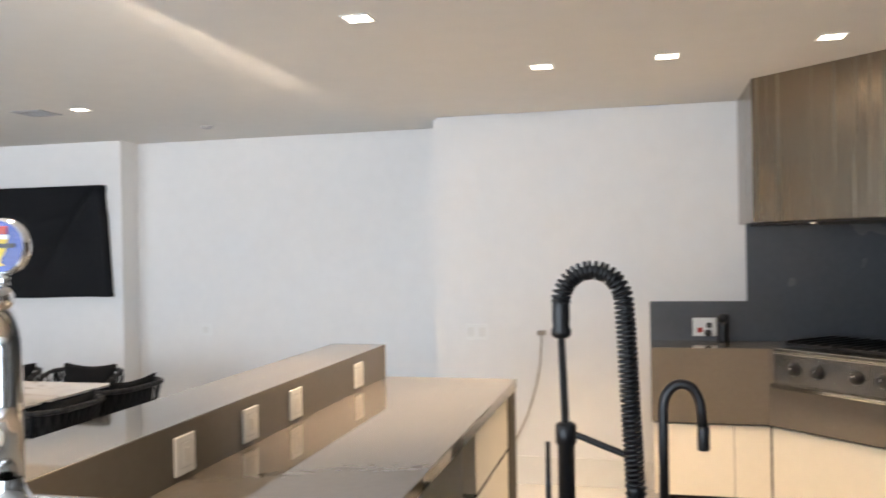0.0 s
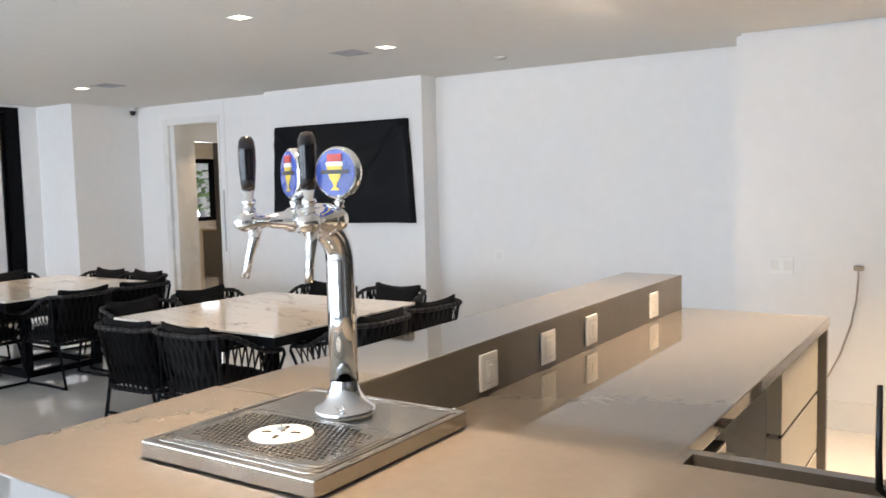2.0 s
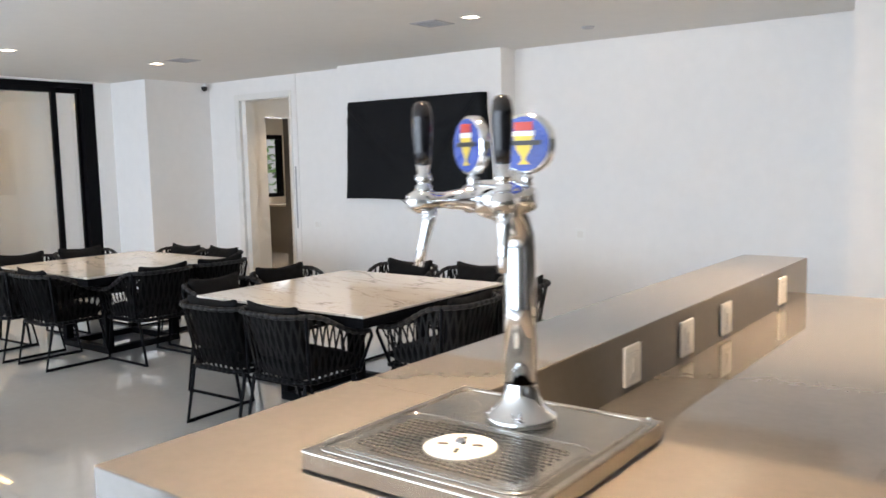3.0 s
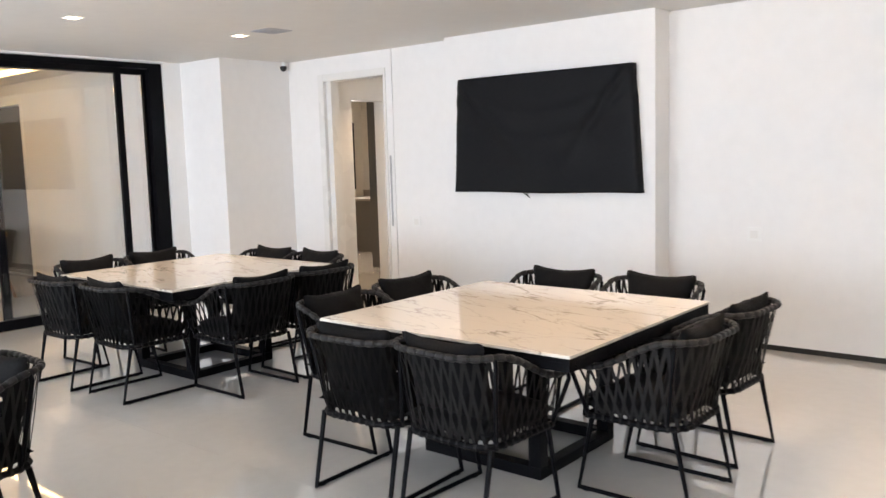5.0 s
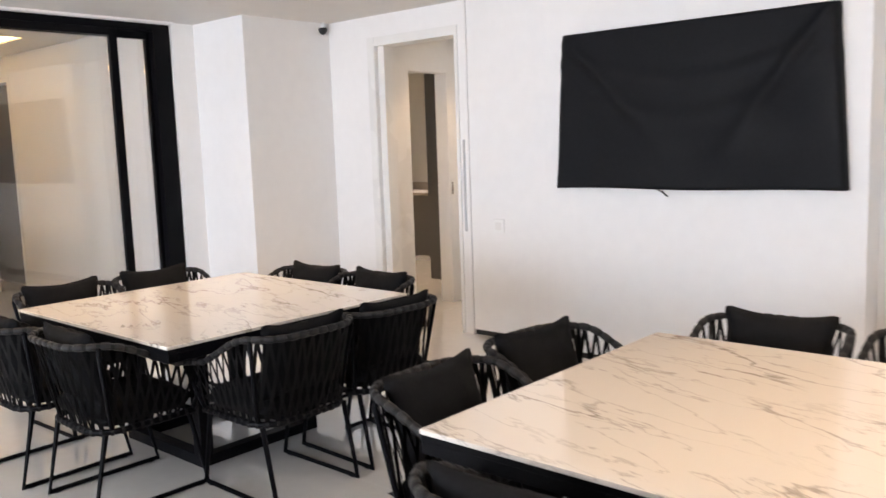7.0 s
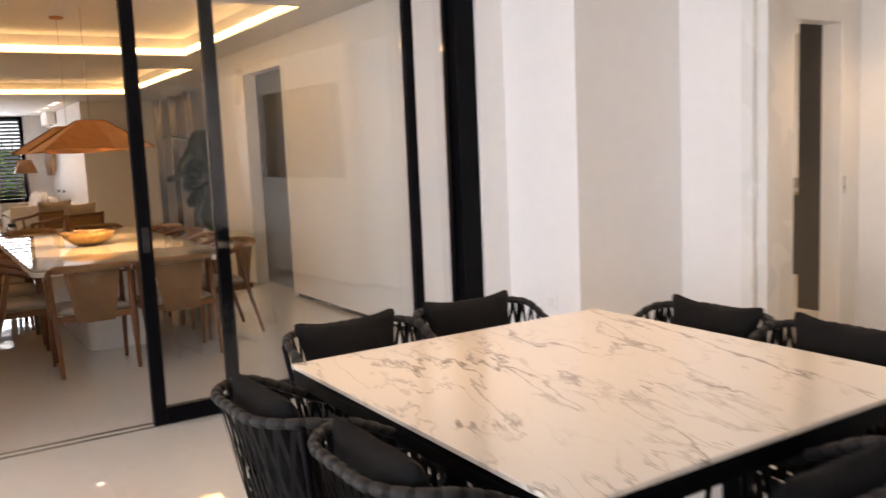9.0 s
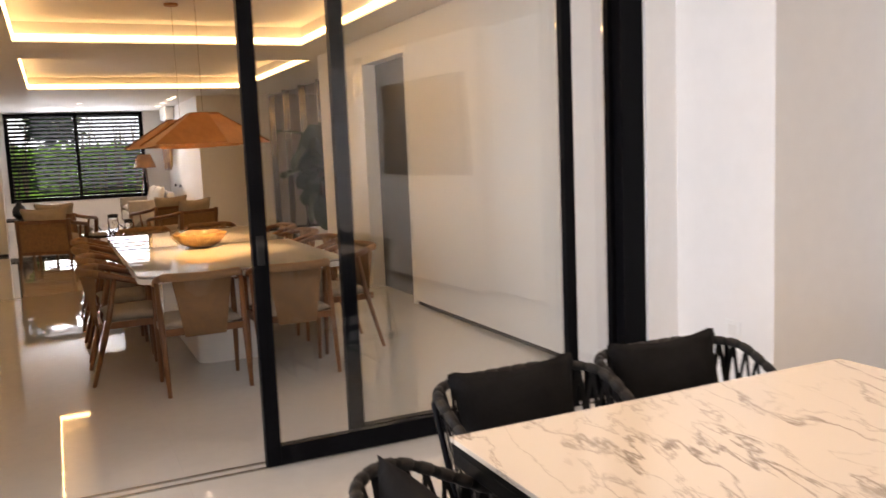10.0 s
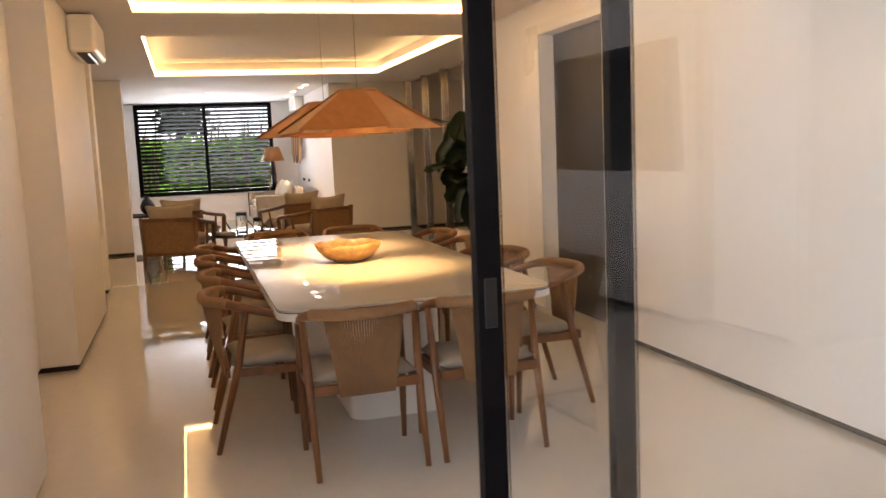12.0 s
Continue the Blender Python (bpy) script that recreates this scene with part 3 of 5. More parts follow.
part("hose", bm, SATINB, spring, "thin ribbed black hose", smooth=True)
part("spray_head", moved(lathe([(0.013, 0), (0.019, 0.006), (0.0195, 0.016), (0.016, 0.024), (0.0175, 0.04), (0.0165, 0.075), (0.014, 0.08)], 22), pose(-0.006, 0, 0.495)), SATINB, spring, smooth=True)
mid = []
for k in range(15):
    a = math.pi * (1 - k / 14)
    mid.append((0.055 + 0.061 * math.cos(a), 0, 0.562 + 0.066 * math.sin(a)))
mid += [(0.117 + 0.002 * k, 0, 0.562 - 0.05 * k) for k in range(1, 8)]
core = [Vector(p) for p in mid]
part("inner_hose", tube(mid, 0.009, 10), SATINB, spring, smooth=True)
dist = [0]
for p, q in zip(core, core[1:]):
    dist.append(dist[-1] + (q - p).length)
coil, turns = [], 58
total = dist[-1]
for k in range(turns * 10 + 1):
    s = total * k / (turns * 10)
    i = min(max(np.searchsorted(dist, s) - 1, 0), len(core) - 2)
    w = (s - dist[i]) / (dist[i + 1] - dist[i])
    p = core[i].lerp(core[i + 1], w)
    d = (core[min(i + 2, len(core) - 1)] - core[max(i - 1, 0)]).normalized()
    e = Vector((0, 1, 0))
    g = d.cross(e)
    a = 2 * math.pi * k / 10
    coil.append(p + e * (0.0165 * math.cos(a)) + g * (0.0165 * math.sin(a)))
part("coil_spring", tube(coil, 0.0036, 6), SATINB, spring, "open black coil spring", smooth=True)
part("riser", moved(lathe([(0.03, 0), (0.03, 0.01), (0.02, 0.018), (0.0175, 0.03)] + [(0.0158 + 0.0055 * (k % 2), 0.035 + 0.006 * k) for k in range(30)], 18), pose(0.132, 0, 0)), SATINB, spring, smooth=True)
part("holder_arm", tube([(0.0, 0, 0.305), (0.02, 0, 0.306), (0.115, 0, 0.27), (0.13, 0, 0.266)], 0.0065, 10), SATINB, spring, smooth=True)
ft = thing("filter_tap", "small black swan-neck filter tap", "tap", "", 0.60, FY, fz)
pts = [(0, 0, 0.0), (0, 0, 0.30)] + [(0.035 - 0.035 * math.cos(a), 0, 0.36 + 0.05 * math.sin(a)) for a in [i * math.pi / 10 for i in range(11)]] + [(0.072, 0, 0.33)]
part("swan_neck", tube(pts, 0.0095, 14), SATINB, ft, smooth=True)
part("foot_ring", lathe([(0.025, 0), (0.025, 0.012), (0.014, 0.02), (0.012, 0.05)], 20), SATINB, ft, smooth=True)
part("nozzle", moved(lathe([(0.010, 0), (0.0115, 0.004), (0.0115, 0.04), (0.0095, 0.046)], 16), pose(0.073, 0, 0.285)), SATINB, ft, smooth=True)

# back run of the kitchen, turning through the corner
run = thing("kitchen_counter", "taupe quartz corner counter over cream cabinet doors", "counter")
fr = 5.33
outline = [(0.59, KW), (0.59, fr), (1.27, fr), (2.47, 4.13), (3.0, 4.13), (3.5, 4.13), (3.5, KW)]
part("stone_top", prism(outline, 0.54, 0.995, 0.003), GREY, run)
# body and kickboard in near-black, the shade below the stone top as colour
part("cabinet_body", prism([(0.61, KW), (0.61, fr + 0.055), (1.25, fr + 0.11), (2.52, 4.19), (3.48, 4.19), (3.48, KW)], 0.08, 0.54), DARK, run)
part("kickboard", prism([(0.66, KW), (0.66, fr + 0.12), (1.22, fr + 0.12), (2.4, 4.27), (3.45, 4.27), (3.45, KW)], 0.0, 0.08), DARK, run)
part("cabinet_door", box(0.60, 1.07, fr + 0.025, fr + 0.05, 0.09, 0.525, 0.002), CREAM, run, "cream lacquered cabinet door")
part("cabinet_door", box(1.075, 1.279, fr + 0.025, fr + 0.05, 0.09, 0.525, 0.002), CREAM, run, "cream lacquered cabinet door")
dg = pose(1.27, fr, 0, 0, 0, -45)
part("cabinet_door", moved(box(0.0, 0.80, 0.025, 0.05, 0.09, 0.525, 0.002), dg), CREAM, run, "cream lacquered cabinet door")
part("cabinet_door", moved(box(0.81, 1.66, 0.025, 0.05, 0.09, 0.525, 0.002), dg), CREAM, run, "cream lacquered cabinet door")
bm = box(0.59, 3.5, KW - 0.012, KW, 0.995, 1.252)
bm_box(bm, 1.20, 3.5, KW - 0.012, KW, 1.252, 1.9)
structure("backsplash", bm, SLATE, "dark grey stone backsplash", "backsplash")
stove = thing("cooktop", "steel gas cooktop with black knobs set in the counter", "cooktop")
part("control_panel", moved(box(0.06, 1.12, -0.035, 0.02, 0.80, 0.985, 0.008, 3), dg), STEEL, stove)
part("front_rail", moved(tube([(0.06, -0.05, 0.79), (1.12, -0.05, 0.79)], 0.014, 12), dg), STEEL, stove, smooth=True)
part("hob_plate", moved(box(0.06, 1.12, -0.035, 0.56, 0.985, 1.012, 0.006), dg), STEEL, stove)
for kx in (0.20, 0.35, 0.58, 0.73, 0.96):
    knob = part("knob", moved(lathe([(0.0, 0), (0.036, 0), (0.040, 0.006), (0.035, 0.012), (0.028, 0.03), (0.026, 0.036), (0.0, 0.037)], 20, False), dg @ pose(kx, -0.036, 0.895, 90)), SATINB, stove, "black control knob", smooth=True)
    part("knob_mark", moved(box(-0.0015, 0.0015, -0.0755, -0.0725, 0.005, 0.017), dg @ pose(kx, 0.001, 0.895)), PLASTIC, knob)
for k in range(3):
    x0 = 0.10 + 0.34 * k
    bm = box(x0, x0 + 0.292, 0.26, 0.272, 1.022, 1.037)
    grate = part("pan_support", moved(bm, dg), SATINB, stove, "black cast-iron pan support")
    for q in range(5):
        part("bar", moved(box(x0 + 0.07 * q, x0 + 0.07 * q + 0.012, 0.03, 0.50, 1.035, 1.05), dg), SATINB, grate)
    for q in (0.03, 0.49):
        part("cross_bar", moved(box(x0, x0 + 0.292, q, q + 0.012, 1.022, 1.037), dg), SATINB, grate)
    for q in (0.035, 0.48):
        part("foot", moved(box(x0 + 0.02, x0 + 0.032, q, q + 0.012, 1.012, 1.024), dg), SATINB, grate)
        part("foot", moved(box(x0 + 0.26, x0 + 0.272, q, q + 0.012, 1.012, 1.024), dg), SATINB, grate)
    for q in (0.15, 0.39):
        part("burner", moved(lathe([(0.05, 0), (0.05, 0.008), (0.035, 0.012), (0.035, 0.018), (0.0, 0.02)], 18, True), dg @ pose(x0 + 0.146, q, 1.0115)), SATINB, stove)

hood = thing("range_hood", "wide brushed steel range hood in the corner", "range hood")
ho = [(1.16, KW), (1.16, 5.01), (2.36, 3.81), (3.5, 3.81), (3.5, KW)]
part("hood_shell", prism(ho, 1.745, KZ, 0.003), HOODM, hood)
part("hood_filter", prism([(1.22, KW - 0.03), (1.22, 5.05), (2.38, 3.88), (3.4, 3.88), (3.4, KW - 0.03)], 1.735, 1.745), DARK, hood)
for p in ((1.45, 4.86), (1.9, 4.41)):
    part("hood_lamp", moved(lathe([(0.0, -0.012), (0.022, -0.012), (0.025, 0.0)], 14, False), pose(*p, 1.735)), CHROME, hood, smooth=True)

# second tap-side counter end near the camera's side of the corner
ic = thing("cabinet_return", "white cabinet with a dark stone top beside the corner", "cabinet")
part("stone_top", box(2.05, 3.4, 2.75, 3.6, 0.93, 0.97, 0.003), GREY, ic)
part("body", box(2.07, 3.38, 2.77, 3.58, 0.08, 0.93), CREAM, ic)
part("kickboard", box(2.12, 3.38, 2.82, 3.55, 0.0, 0.08), DARK, ic)

so = thing("power_outlet", "white outlet plate with red and black sockets on the backsplash", "outlet", "", 0.935, KW - 0.012, 1.085)
part("plate", box(-0.075, 0.075, -0.01, 0, -0.06, 0.06, 0.003), PLASTIC, so)
part("socket", box(-0.045, -0.012, -0.0125, -0.009, -0.035, -0.004, 0.002), RED, so)
part("socket", box(0.012, 0.045, -0.0125, -0.009, -0.005, 0.028, 0.002), SATINB, so)
part("plug", moved(lathe([(0.022, 0), (0.024, 0.008), (0.02, 0.03), (0.0, 0.034)], 16), pose(0.02, -0.012, -0.038, 90)), SATINB, so, smooth=True)
gr = thing("pepper_grinder", "black upright grinder on the counter", "grinder", "", 1.045, KW - 0.06, 0.995)
part("grinder_body", lathe([(0.032, 0), (0.034, 0.01), (0.03, 0.05), (0.032, 0.11), (0.03, 0.13)], 20), SATINB, gr, smooth=True)
part("grinder_cap", moved(lathe([(0.03, 0.132), (0.031, 0.16), (0.026, 0.176), (0.0, 0.18)], 20), pose(0, 0, 0)), SATINB, gr, smooth=True)
wo = thing("wall_outlet", "white double outlet plate on the kitchen wall", "outlet", "", -0.585, KW, 1.04)
part("plate", box(-0.075, 0.075, -0.009, 0, -0.055, 0.055, 0.003), PLASTIC, wo)
for sx in (-0.04, 0.04):
    part("socket", box(sx - 0.025, sx + 0.025, -0.0105, -0.0085, -0.032, 0.032, 0.002), LACQ, wo)
pc = thing("power_cable", "grey cable hanging from a wall plug", "cable", "", -0.13, KW, 1.035)
part("plug", box(-0.028, 0.028, -0.04, 0, -0.012, 0.018, 0.005), LINEN, pc)
part("lead", tube([(0.0, -0.03, -0.012), (0.0, -0.034, -0.06), (-0.01, -0.03, -0.2), (-0.04, -0.03, -0.36), (-0.10, -0.03, -0.55), (-0.17, -0.04, -0.70), (-0.24, -0.05, -0.84), (-0.3, -0.1, -0.97), (-0.34, -0.2, -1.028)], 0.0055, 8), LINEN, pc, smooth=True)


# ---- square tables and rope chairs ----
def cushion(w, h, d, puff=2.2, nu=16, nv=14, ears=0.14):
    """A stuffed cushion lying in x and z, d thick along y, with slightly drawn-out corners."""
    bm = bmesh.new()
    grid = {}
    for s in (-1, 1):
        for i in range(nu + 1):
            for j in range(nv + 1):
                u, v = 2 * i / nu - 1, 2 * j / nv - 1
                edge = (1 - abs(u) ** puff) * (1 - abs(v) ** puff)
                pull = 1 - 0.09 * (1 - abs(u * v)) * max(abs(u), abs(v)) + ears * (abs(u * v) ** 5 - 0.75 * abs(u * v) ** 22)
                rim = i in (0, nu) or j in (0, nv)
                if rim and s == 1:
                    grid[s, i, j] = grid[-1, i, j]
                    continue
                wob = 0.010 * noise.noise(Vector((u * 2.1 + 5, v * 2.3, s * 3))) + 0.004 * noise.noise(Vector((u * 6 + 1, v * 5, s * 7)))
                grid[s, i, j] = bm.verts.new((u * w / 2 * pull, 0 if rim else s * (d / 2 * edge ** 0.45 + wob), v * h / 2 * pull))
    for s in (-1, 1):
        for i in range(nu):
            for j in range(nv):
                q = [grid[s, i, j], grid[s, i + 1, j], grid[s, i + 1, j + 1], grid[s, i, j + 1]]
                bm.faces.new(q if s == -1 else q[::-1])
    return bm


def u_curve(w, front, back, r, n=41):
    """Points along a U open to +y, from the left front to the right front."""
    pts = []
    side = front - back - r
    arc = math.pi / 2 * r
    span = 2 * w - 2 * r
    total = 2 * side + 2 * arc + span
    for i in range(n):
        s = total * i / (n - 1)
        if s < side:
            pts.append((-w, front - s))
        elif s < side + arc:
            a = (s - side) / r
            pts.append((-w + r - r * math.cos(a), back + r - r * math.sin(a)))
        elif s < side + arc + span:
            pts.append((-w + r + s - side - arc, back))
        elif s < side + 2 * arc + span:
            a = (s - side - arc - span) / r
            pts.append((w - r + r * math.sin(a), back + r - r * math.cos(a)))
        else:
            pts.append((w, back + r + s - side - 2 * arc - span))
    return pts


def rope_chair():
    ch = thing("rope_armchair", "black rope-woven armchair with a pillow at a marble table", "chair", "rope chairs round the marble tables")
    n = 61

    def top_z(y):
        t = min(max((0.20 - y) / 0.42, 0), 1)
        return 0.618 + 0.152 * (t * t * (3 - 2 * t))

    top = [Vector((x, y, top_z(y))) for x, y in u_curve(0.30, 0.26, -0.325, 0.20, n)]
    low = [Vector((x, y, 0.375)) for x, y in u_curve(0.245, 0.22, -0.235, 0.12, n)]
    part("top_rail", tube(top, 0.014, 8), ROPE, ch, smooth=True)
    bm = bmesh.new()
    for i in range(1, n - 1, 2):
        d = (top[i + 1] - top[i - 1]).normalized()
        tube([top[i] - d * 0.019, top[i] - d * 0.016, top[i] + d * 0.016, top[i] + d * 0.019], [0.0145, 0.0165, 0.0165, 0.0145], 8, bm)
    tagged(part("rail_wrap", bm, BAND, ch, smooth=True), kind="stuff")
    part("seat_rail", tube(low, 0.015, 8), BLACK, ch, smooth=True)
    part("front_rail", tube([low[0], low[-1]], 0.014, 8), BLACK, ch, smooth=True)
    bm = bmesh.new()
    for k, (a, b) in enumerate([(i, i + s * 3) for i in range(1, n - 1, 2) for s in (-1, 1)]):
        if not 0 <= b < n:
            continue
        p, q = top[a], low[b]
        along = (top[min(a + 1, n - 1)] - top[max(a - 1, 0)]).normalized()
        out = along.cross(q - p).normalized() * (0.0035 if k % 2 else -0.0035)
        half = along * 0.0080
        mid_p = p.lerp(q, 0.5) + out
        vs = [bm.verts.new(v) for v in (p - half, p + half, mid_p + half, mid_p - half, q + half, q - half)]
        bm.faces.new((vs[0], vs[1], vs[2], vs[3])), bm.faces.new((vs[3], vs[2], vs[4], vs[5]))
    bmesh.ops.solidify(bm, geom=bm.faces[:], thickness=0.0025)
    tagged(part("rope_weave", bm, ROPE, ch, "crossed black rope straps"), kind="stuff")
    bm = bmesh.new()
    for i in range(0, n - 1, 2):
        d = (low[min(i + 1, n - 1)] - low[max(i - 1, 0)]).normalized()
        tube([low[i] - d * 0.006, low[i] + d * 0.006], 0.0185, 8, bm)
    tagged(part("seat_rail_wrap", bm, ROPE, ch), kind="stuff")
    for i in (0, 18, n - 19, n - 1):
        away = Vector((top[i].x, top[i].y if 0 < i < n - 1 else 0, 0)).normalized() * 0.012
        part("post", tube([top[i], top[i] + away - Vector((0, 0, 0.03)), low[i] + away + Vector((0, 0, 0.03)), low[i]], 0.0105, 8), BLACK, ch, smooth=True)
    for s in (-1, 1):
        sled = part("sled_leg", tube([(s * 0.235, -0.20, 0.37), (s * 0.235, -0.275, 0.012), (s * 0.235, 0.275, 0.012), (s * 0.235, 0.20, 0.37)], 0.0145, 6, flat=0.83), BLACK, ch, "flat black steel sled leg")
        part("glide", box(s * 0.235 - 0.008, s * 0.235 + 0.008, -0.25, -0.22, 0, 0.006), SATINB, sled)
        part("glide", box(s * 0.235 - 0.008, s * 0.235 + 0.008, 0.22, 0.25, 0, 0.006), SATINB, sled)
    seat = cushion(0.49, 0.47, 0.13, 5.0, 12, 12, 0.0)
    part("seat_cushion", moved(seat, pose(0, 0.01, 0.435, 90)), CLOTH, ch, "thick black seat cushion", smooth=True)
    part("pillow", moved(cushion(0.45, 0.36, 0.15), pose(0.0, -0.19, 0.640, 14, 0, 0)), CLOTH, ch, "black back pillow", smooth=True)
    return ch


def square_table(x, y):
    t = thing("square_table", "square white marble table on a black steel frame", "table", "marble tables", x, y, 0)
    h = 0.762
    part("marble_top", box(-h, h, -0.735, 0.735, 0.735, 0.75, 0.002), MARBLE, t, "polished white marble with grey veins")
    part("under_plate", box(-h + 0.004, h - 0.004, -0.731, 0.731, 0.715, 0.735), BLACK, t)
    for r in ((-h + 0.004, h - 0.004, -0.731, -0.68), (-h + 0.004, h - 0.004, 0.68, 0.731), (-h + 0.004, -h + 0.06, -0.68, 0.68), (h - 0.06, h - 0.004, -0.68, 0.68)):
        part("apron", box(*r, 0.675, 0.715, 0.002), BLACK, t)
    for sx in (-1, 1):
        for sy in (-1, 1):
            part("leg", box(sx * 0.335 - 0.035, sx * 0.335 + 0.035, sy * 0.335 - 0.035, sy * 0.335 + 0.035, 0.06, 0.715, 0.003), BLACK, t)
    for s in (-1, 1):
        part("floor_bar", box(-0.37, 0.37, s * 0.335 - 0.035, s * 0.335 + 0.035, 0, 0.06, 0.003), BLACK, t)
        part("floor_bar", box(s * 0.335 - 0.035, s * 0.335 + 0.035, -0.30, 0.30, 0.0, 0.055, 0.003), BLACK, t)
    return t


square_table(-3.72, 4.274)
square_table(-6.81, 4.385)
square_table(-5.14, 1.15)
chair = rope_chair()
SEATS = (
    (-3.96, 3.49, 2), (-3.42, 3.515, -3), (-2.88, 4.17, 90), (-2.91, 4.84, 87),
    (-4.545, 3.92, -88), (-4.58, 4.56, -95), (-4.09, 5.12, 181), (-3.44, 5.17, 177),
    (-7.145, 3.61, 1), (-6.51, 3.665, -1), (-5.996, 4.163, 90), (-6.0, 4.755, 88),
    (-7.67, 4.04, -88), (-7.69, 4.65, -91), (-7.07, 5.10, 180), (-6.50, 5.12, 177),
    (-4.42, 1.50, 92), (-4.40, 0.86, 89), (-4.86, 1.86, 179),
)
chair.matrix_world = pose(SEATS[0][0], SEATS[0][1], 0, 0, 0, SEATS[0][2])
for x, y, rz in SEATS[1:]:
    copy_thing(chair, pose(x, y, 0, 0, 0, rz))

# television under its cloth
tv = thing("wall_television", "large wall-hung television under a black cloth cover", "television")
bm = bmesh.new()
NX, NZ = 70, 42
x0, x1, z0, z1, yf = -6.10, -4.315, 1.228, 2.268, 6.782
vs = {}


def fold(u, v, ua, va, ub, vb, deep, wide):
    """A soft crease from (ua, va) to (ub, vb) on the cloth, fading and widening towards its lower end."""
    px, pz, qx, qz = (u - ua) * 1.87, (v - va) * 1.04, (ub - ua) * 1.87, (vb - va) * 1.04
    t = (px * qx + pz * qz) / (qx * qx + qz * qz)
    off = (px * qz - pz * qx) / math.hypot(qx, qz) + (0.10 if ub > ua else -0.07) * t * (1 - t)
    w = wide * (0.5 + 1.1 * min(max(t, 0), 1))
    return deep * math.exp(-(off / w) ** 2) * math.exp(-(max(-t, 0) / 0.03) ** 2) * max(0, 1 - max(t, 0) ** 2)


for i in range(NX + 1):
    for j in range(NZ + 1):
        u, v = i / NX, j / NZ
        sag = fold(u, v, 0.03, 0.95, 0.45, 0.20, 0.034, 0.05) + fold(u, v, 0.965, 0.95, 0.60, 0.12, 0.040, 0.045)
        sag += 0.013 * math.exp(-((v - 0.44 - 1.5 * (u - 0.5) ** 2) / 0.05) ** 2) + 0.011 * math.exp(-((v - 0.66 - 1.0 * (u - 0.52) ** 2) / 0.04) ** 2)
        sag += 0.004 * (abs(u - 0.97) < 0.012)
        wave = 0.008 * noise.noise(Vector((u * 3, v * 2.5, 2)))
        edge = 0.02 * (min(u, 1 - u) < 0.01)
        low = 0.012 * (1 - v) ** 4 * math.sin(u * 9) * 0.4
        vs[i, j] = bm.verts.new((x0 + (x1 - x0) * u + 0.066 * (1 - v) * (2 * u - 1), yf - sag - wave + edge, z0 + (z1 - z0) * v + low))
for i in range(NX):
    for j in range(NZ):
        bm.faces.new((vs[i, j], vs[i + 1, j], vs[i + 1, j + 1], vs[i, j + 1]))
ed = [e for e in bm.edges if e.is_boundary]
ex = bmesh.ops.extrude_edge_only(bm, edges=ed)["geom"]
bmesh.ops.translate(bm, vec=(0, 0.055, 0), verts=[g for g in ex if isinstance(g, bmesh.types.BMVert)])
bmesh.ops.recalc_face_normals(bm, faces=bm.faces)
part("cloth_cover", bm, COVER, tv, "loosely draped black cover", smooth=True)
part("screen_body", box(x0 + 0.03, x1 - 0.03, yf + 0.025, PAN - 0.03, z0 + 0.03, z1 - 0.02, 0.005), BLACK, tv)
part("wall_bracket", box(-5.6, -4.8, PAN - 0.032, PAN + 0.002, 1.5, 2.0), BLACK, tv)
part("hanging_cable", tube([(-5.5, 6.83, 1.25), (-5.42, 6.825, 1.232), (-5.36, 6.82, 1.20), (-5.33, 6.82, 1.18), (-5.35, 6.82, 1.19), (-5.37, 6.825, 1.215)], 0.004, 6), BLACK, tv)

# doorway, its frame and the pantry beyond
door = thing("sliding_door_frame", "white door frame around an open doorway", "door frame")
part("left_jamb", box(-8.262, -8.175, BACK - 0.014, BACK + 0.16, 0, 2.497, 0.002), LACQ, door)
part("inner_jamb", box(-8.175, -8.10, BACK + 0.03, BACK + 0.16, 0, 2.42, 0.002), LACQ, door)
part("right_jamb", box(-7.265, -7.235, BACK - 0.012, BACK + 0.16, 0, 2.497, 0.002), LACQ, door)
part("head", box(-8.175, -7.265, BACK - 0.012, BACK + 0.16, 2.42, 2.497, 0.002), LACQ, door)
part("pull_slot", box(-7.21, -7.19, BACK - 0.006, BACK, 0.85, 1.59), SCREEN, door, "slim grey pull")
bm = box(-8.35, -8.2, BACK + 0.15, 7.46, 0, 2.6)
bm_box(bm, -8.35, -8.2, 7.985, 8.3, 0, 2.6)
bm_box(bm, -8.35, -8.2, 7.46, 7.985, 2.235, 2.6)
structure("wall_pantry_lobby_1", bm, LACQ, "white lobby wall with a doorway to the pantry")
structure("wall_pantry_lobby_2", box(-8.2, -7.13, 8.2, 8.3, 0, 2.6), LACQ, "white end wall of the lobby")
structure("wall_pantry_lobby_3", box(-7.235, -7.13, BACK + 0.16, 8.2, 0, 2.6), LACQ, "white side wall of the lobby")
structure("ceiling_pantry", box(-11.75, -7.0, BACK + 0.15, 11.15, 2.6, 2.7), CEIL, "white pantry ceiling", "ceiling")
PX, PY = -11.6, 11.0
bm = box(PX - 0.15, PX, 7.2, 10.04, 0, 2.6)
bm_box(bm, PX - 0.15, PX, 10.04, 10.80, 0, 1.02)
bm_box(bm, PX - 0.15, PX, 10.04, 10.80, 2.16, 2.6)
bm_box(bm, PX - 0.15, PX, 10.80, 11.15, 0, 2.6)
structure("wall_pantry_west", bm, CREAM, "cream pantry wall with a window")
structure("wall_pantry_north", box(PX, -8.2, PY, PY + 0.15, 0, 2.6), CREAM, "cream pantry wall")
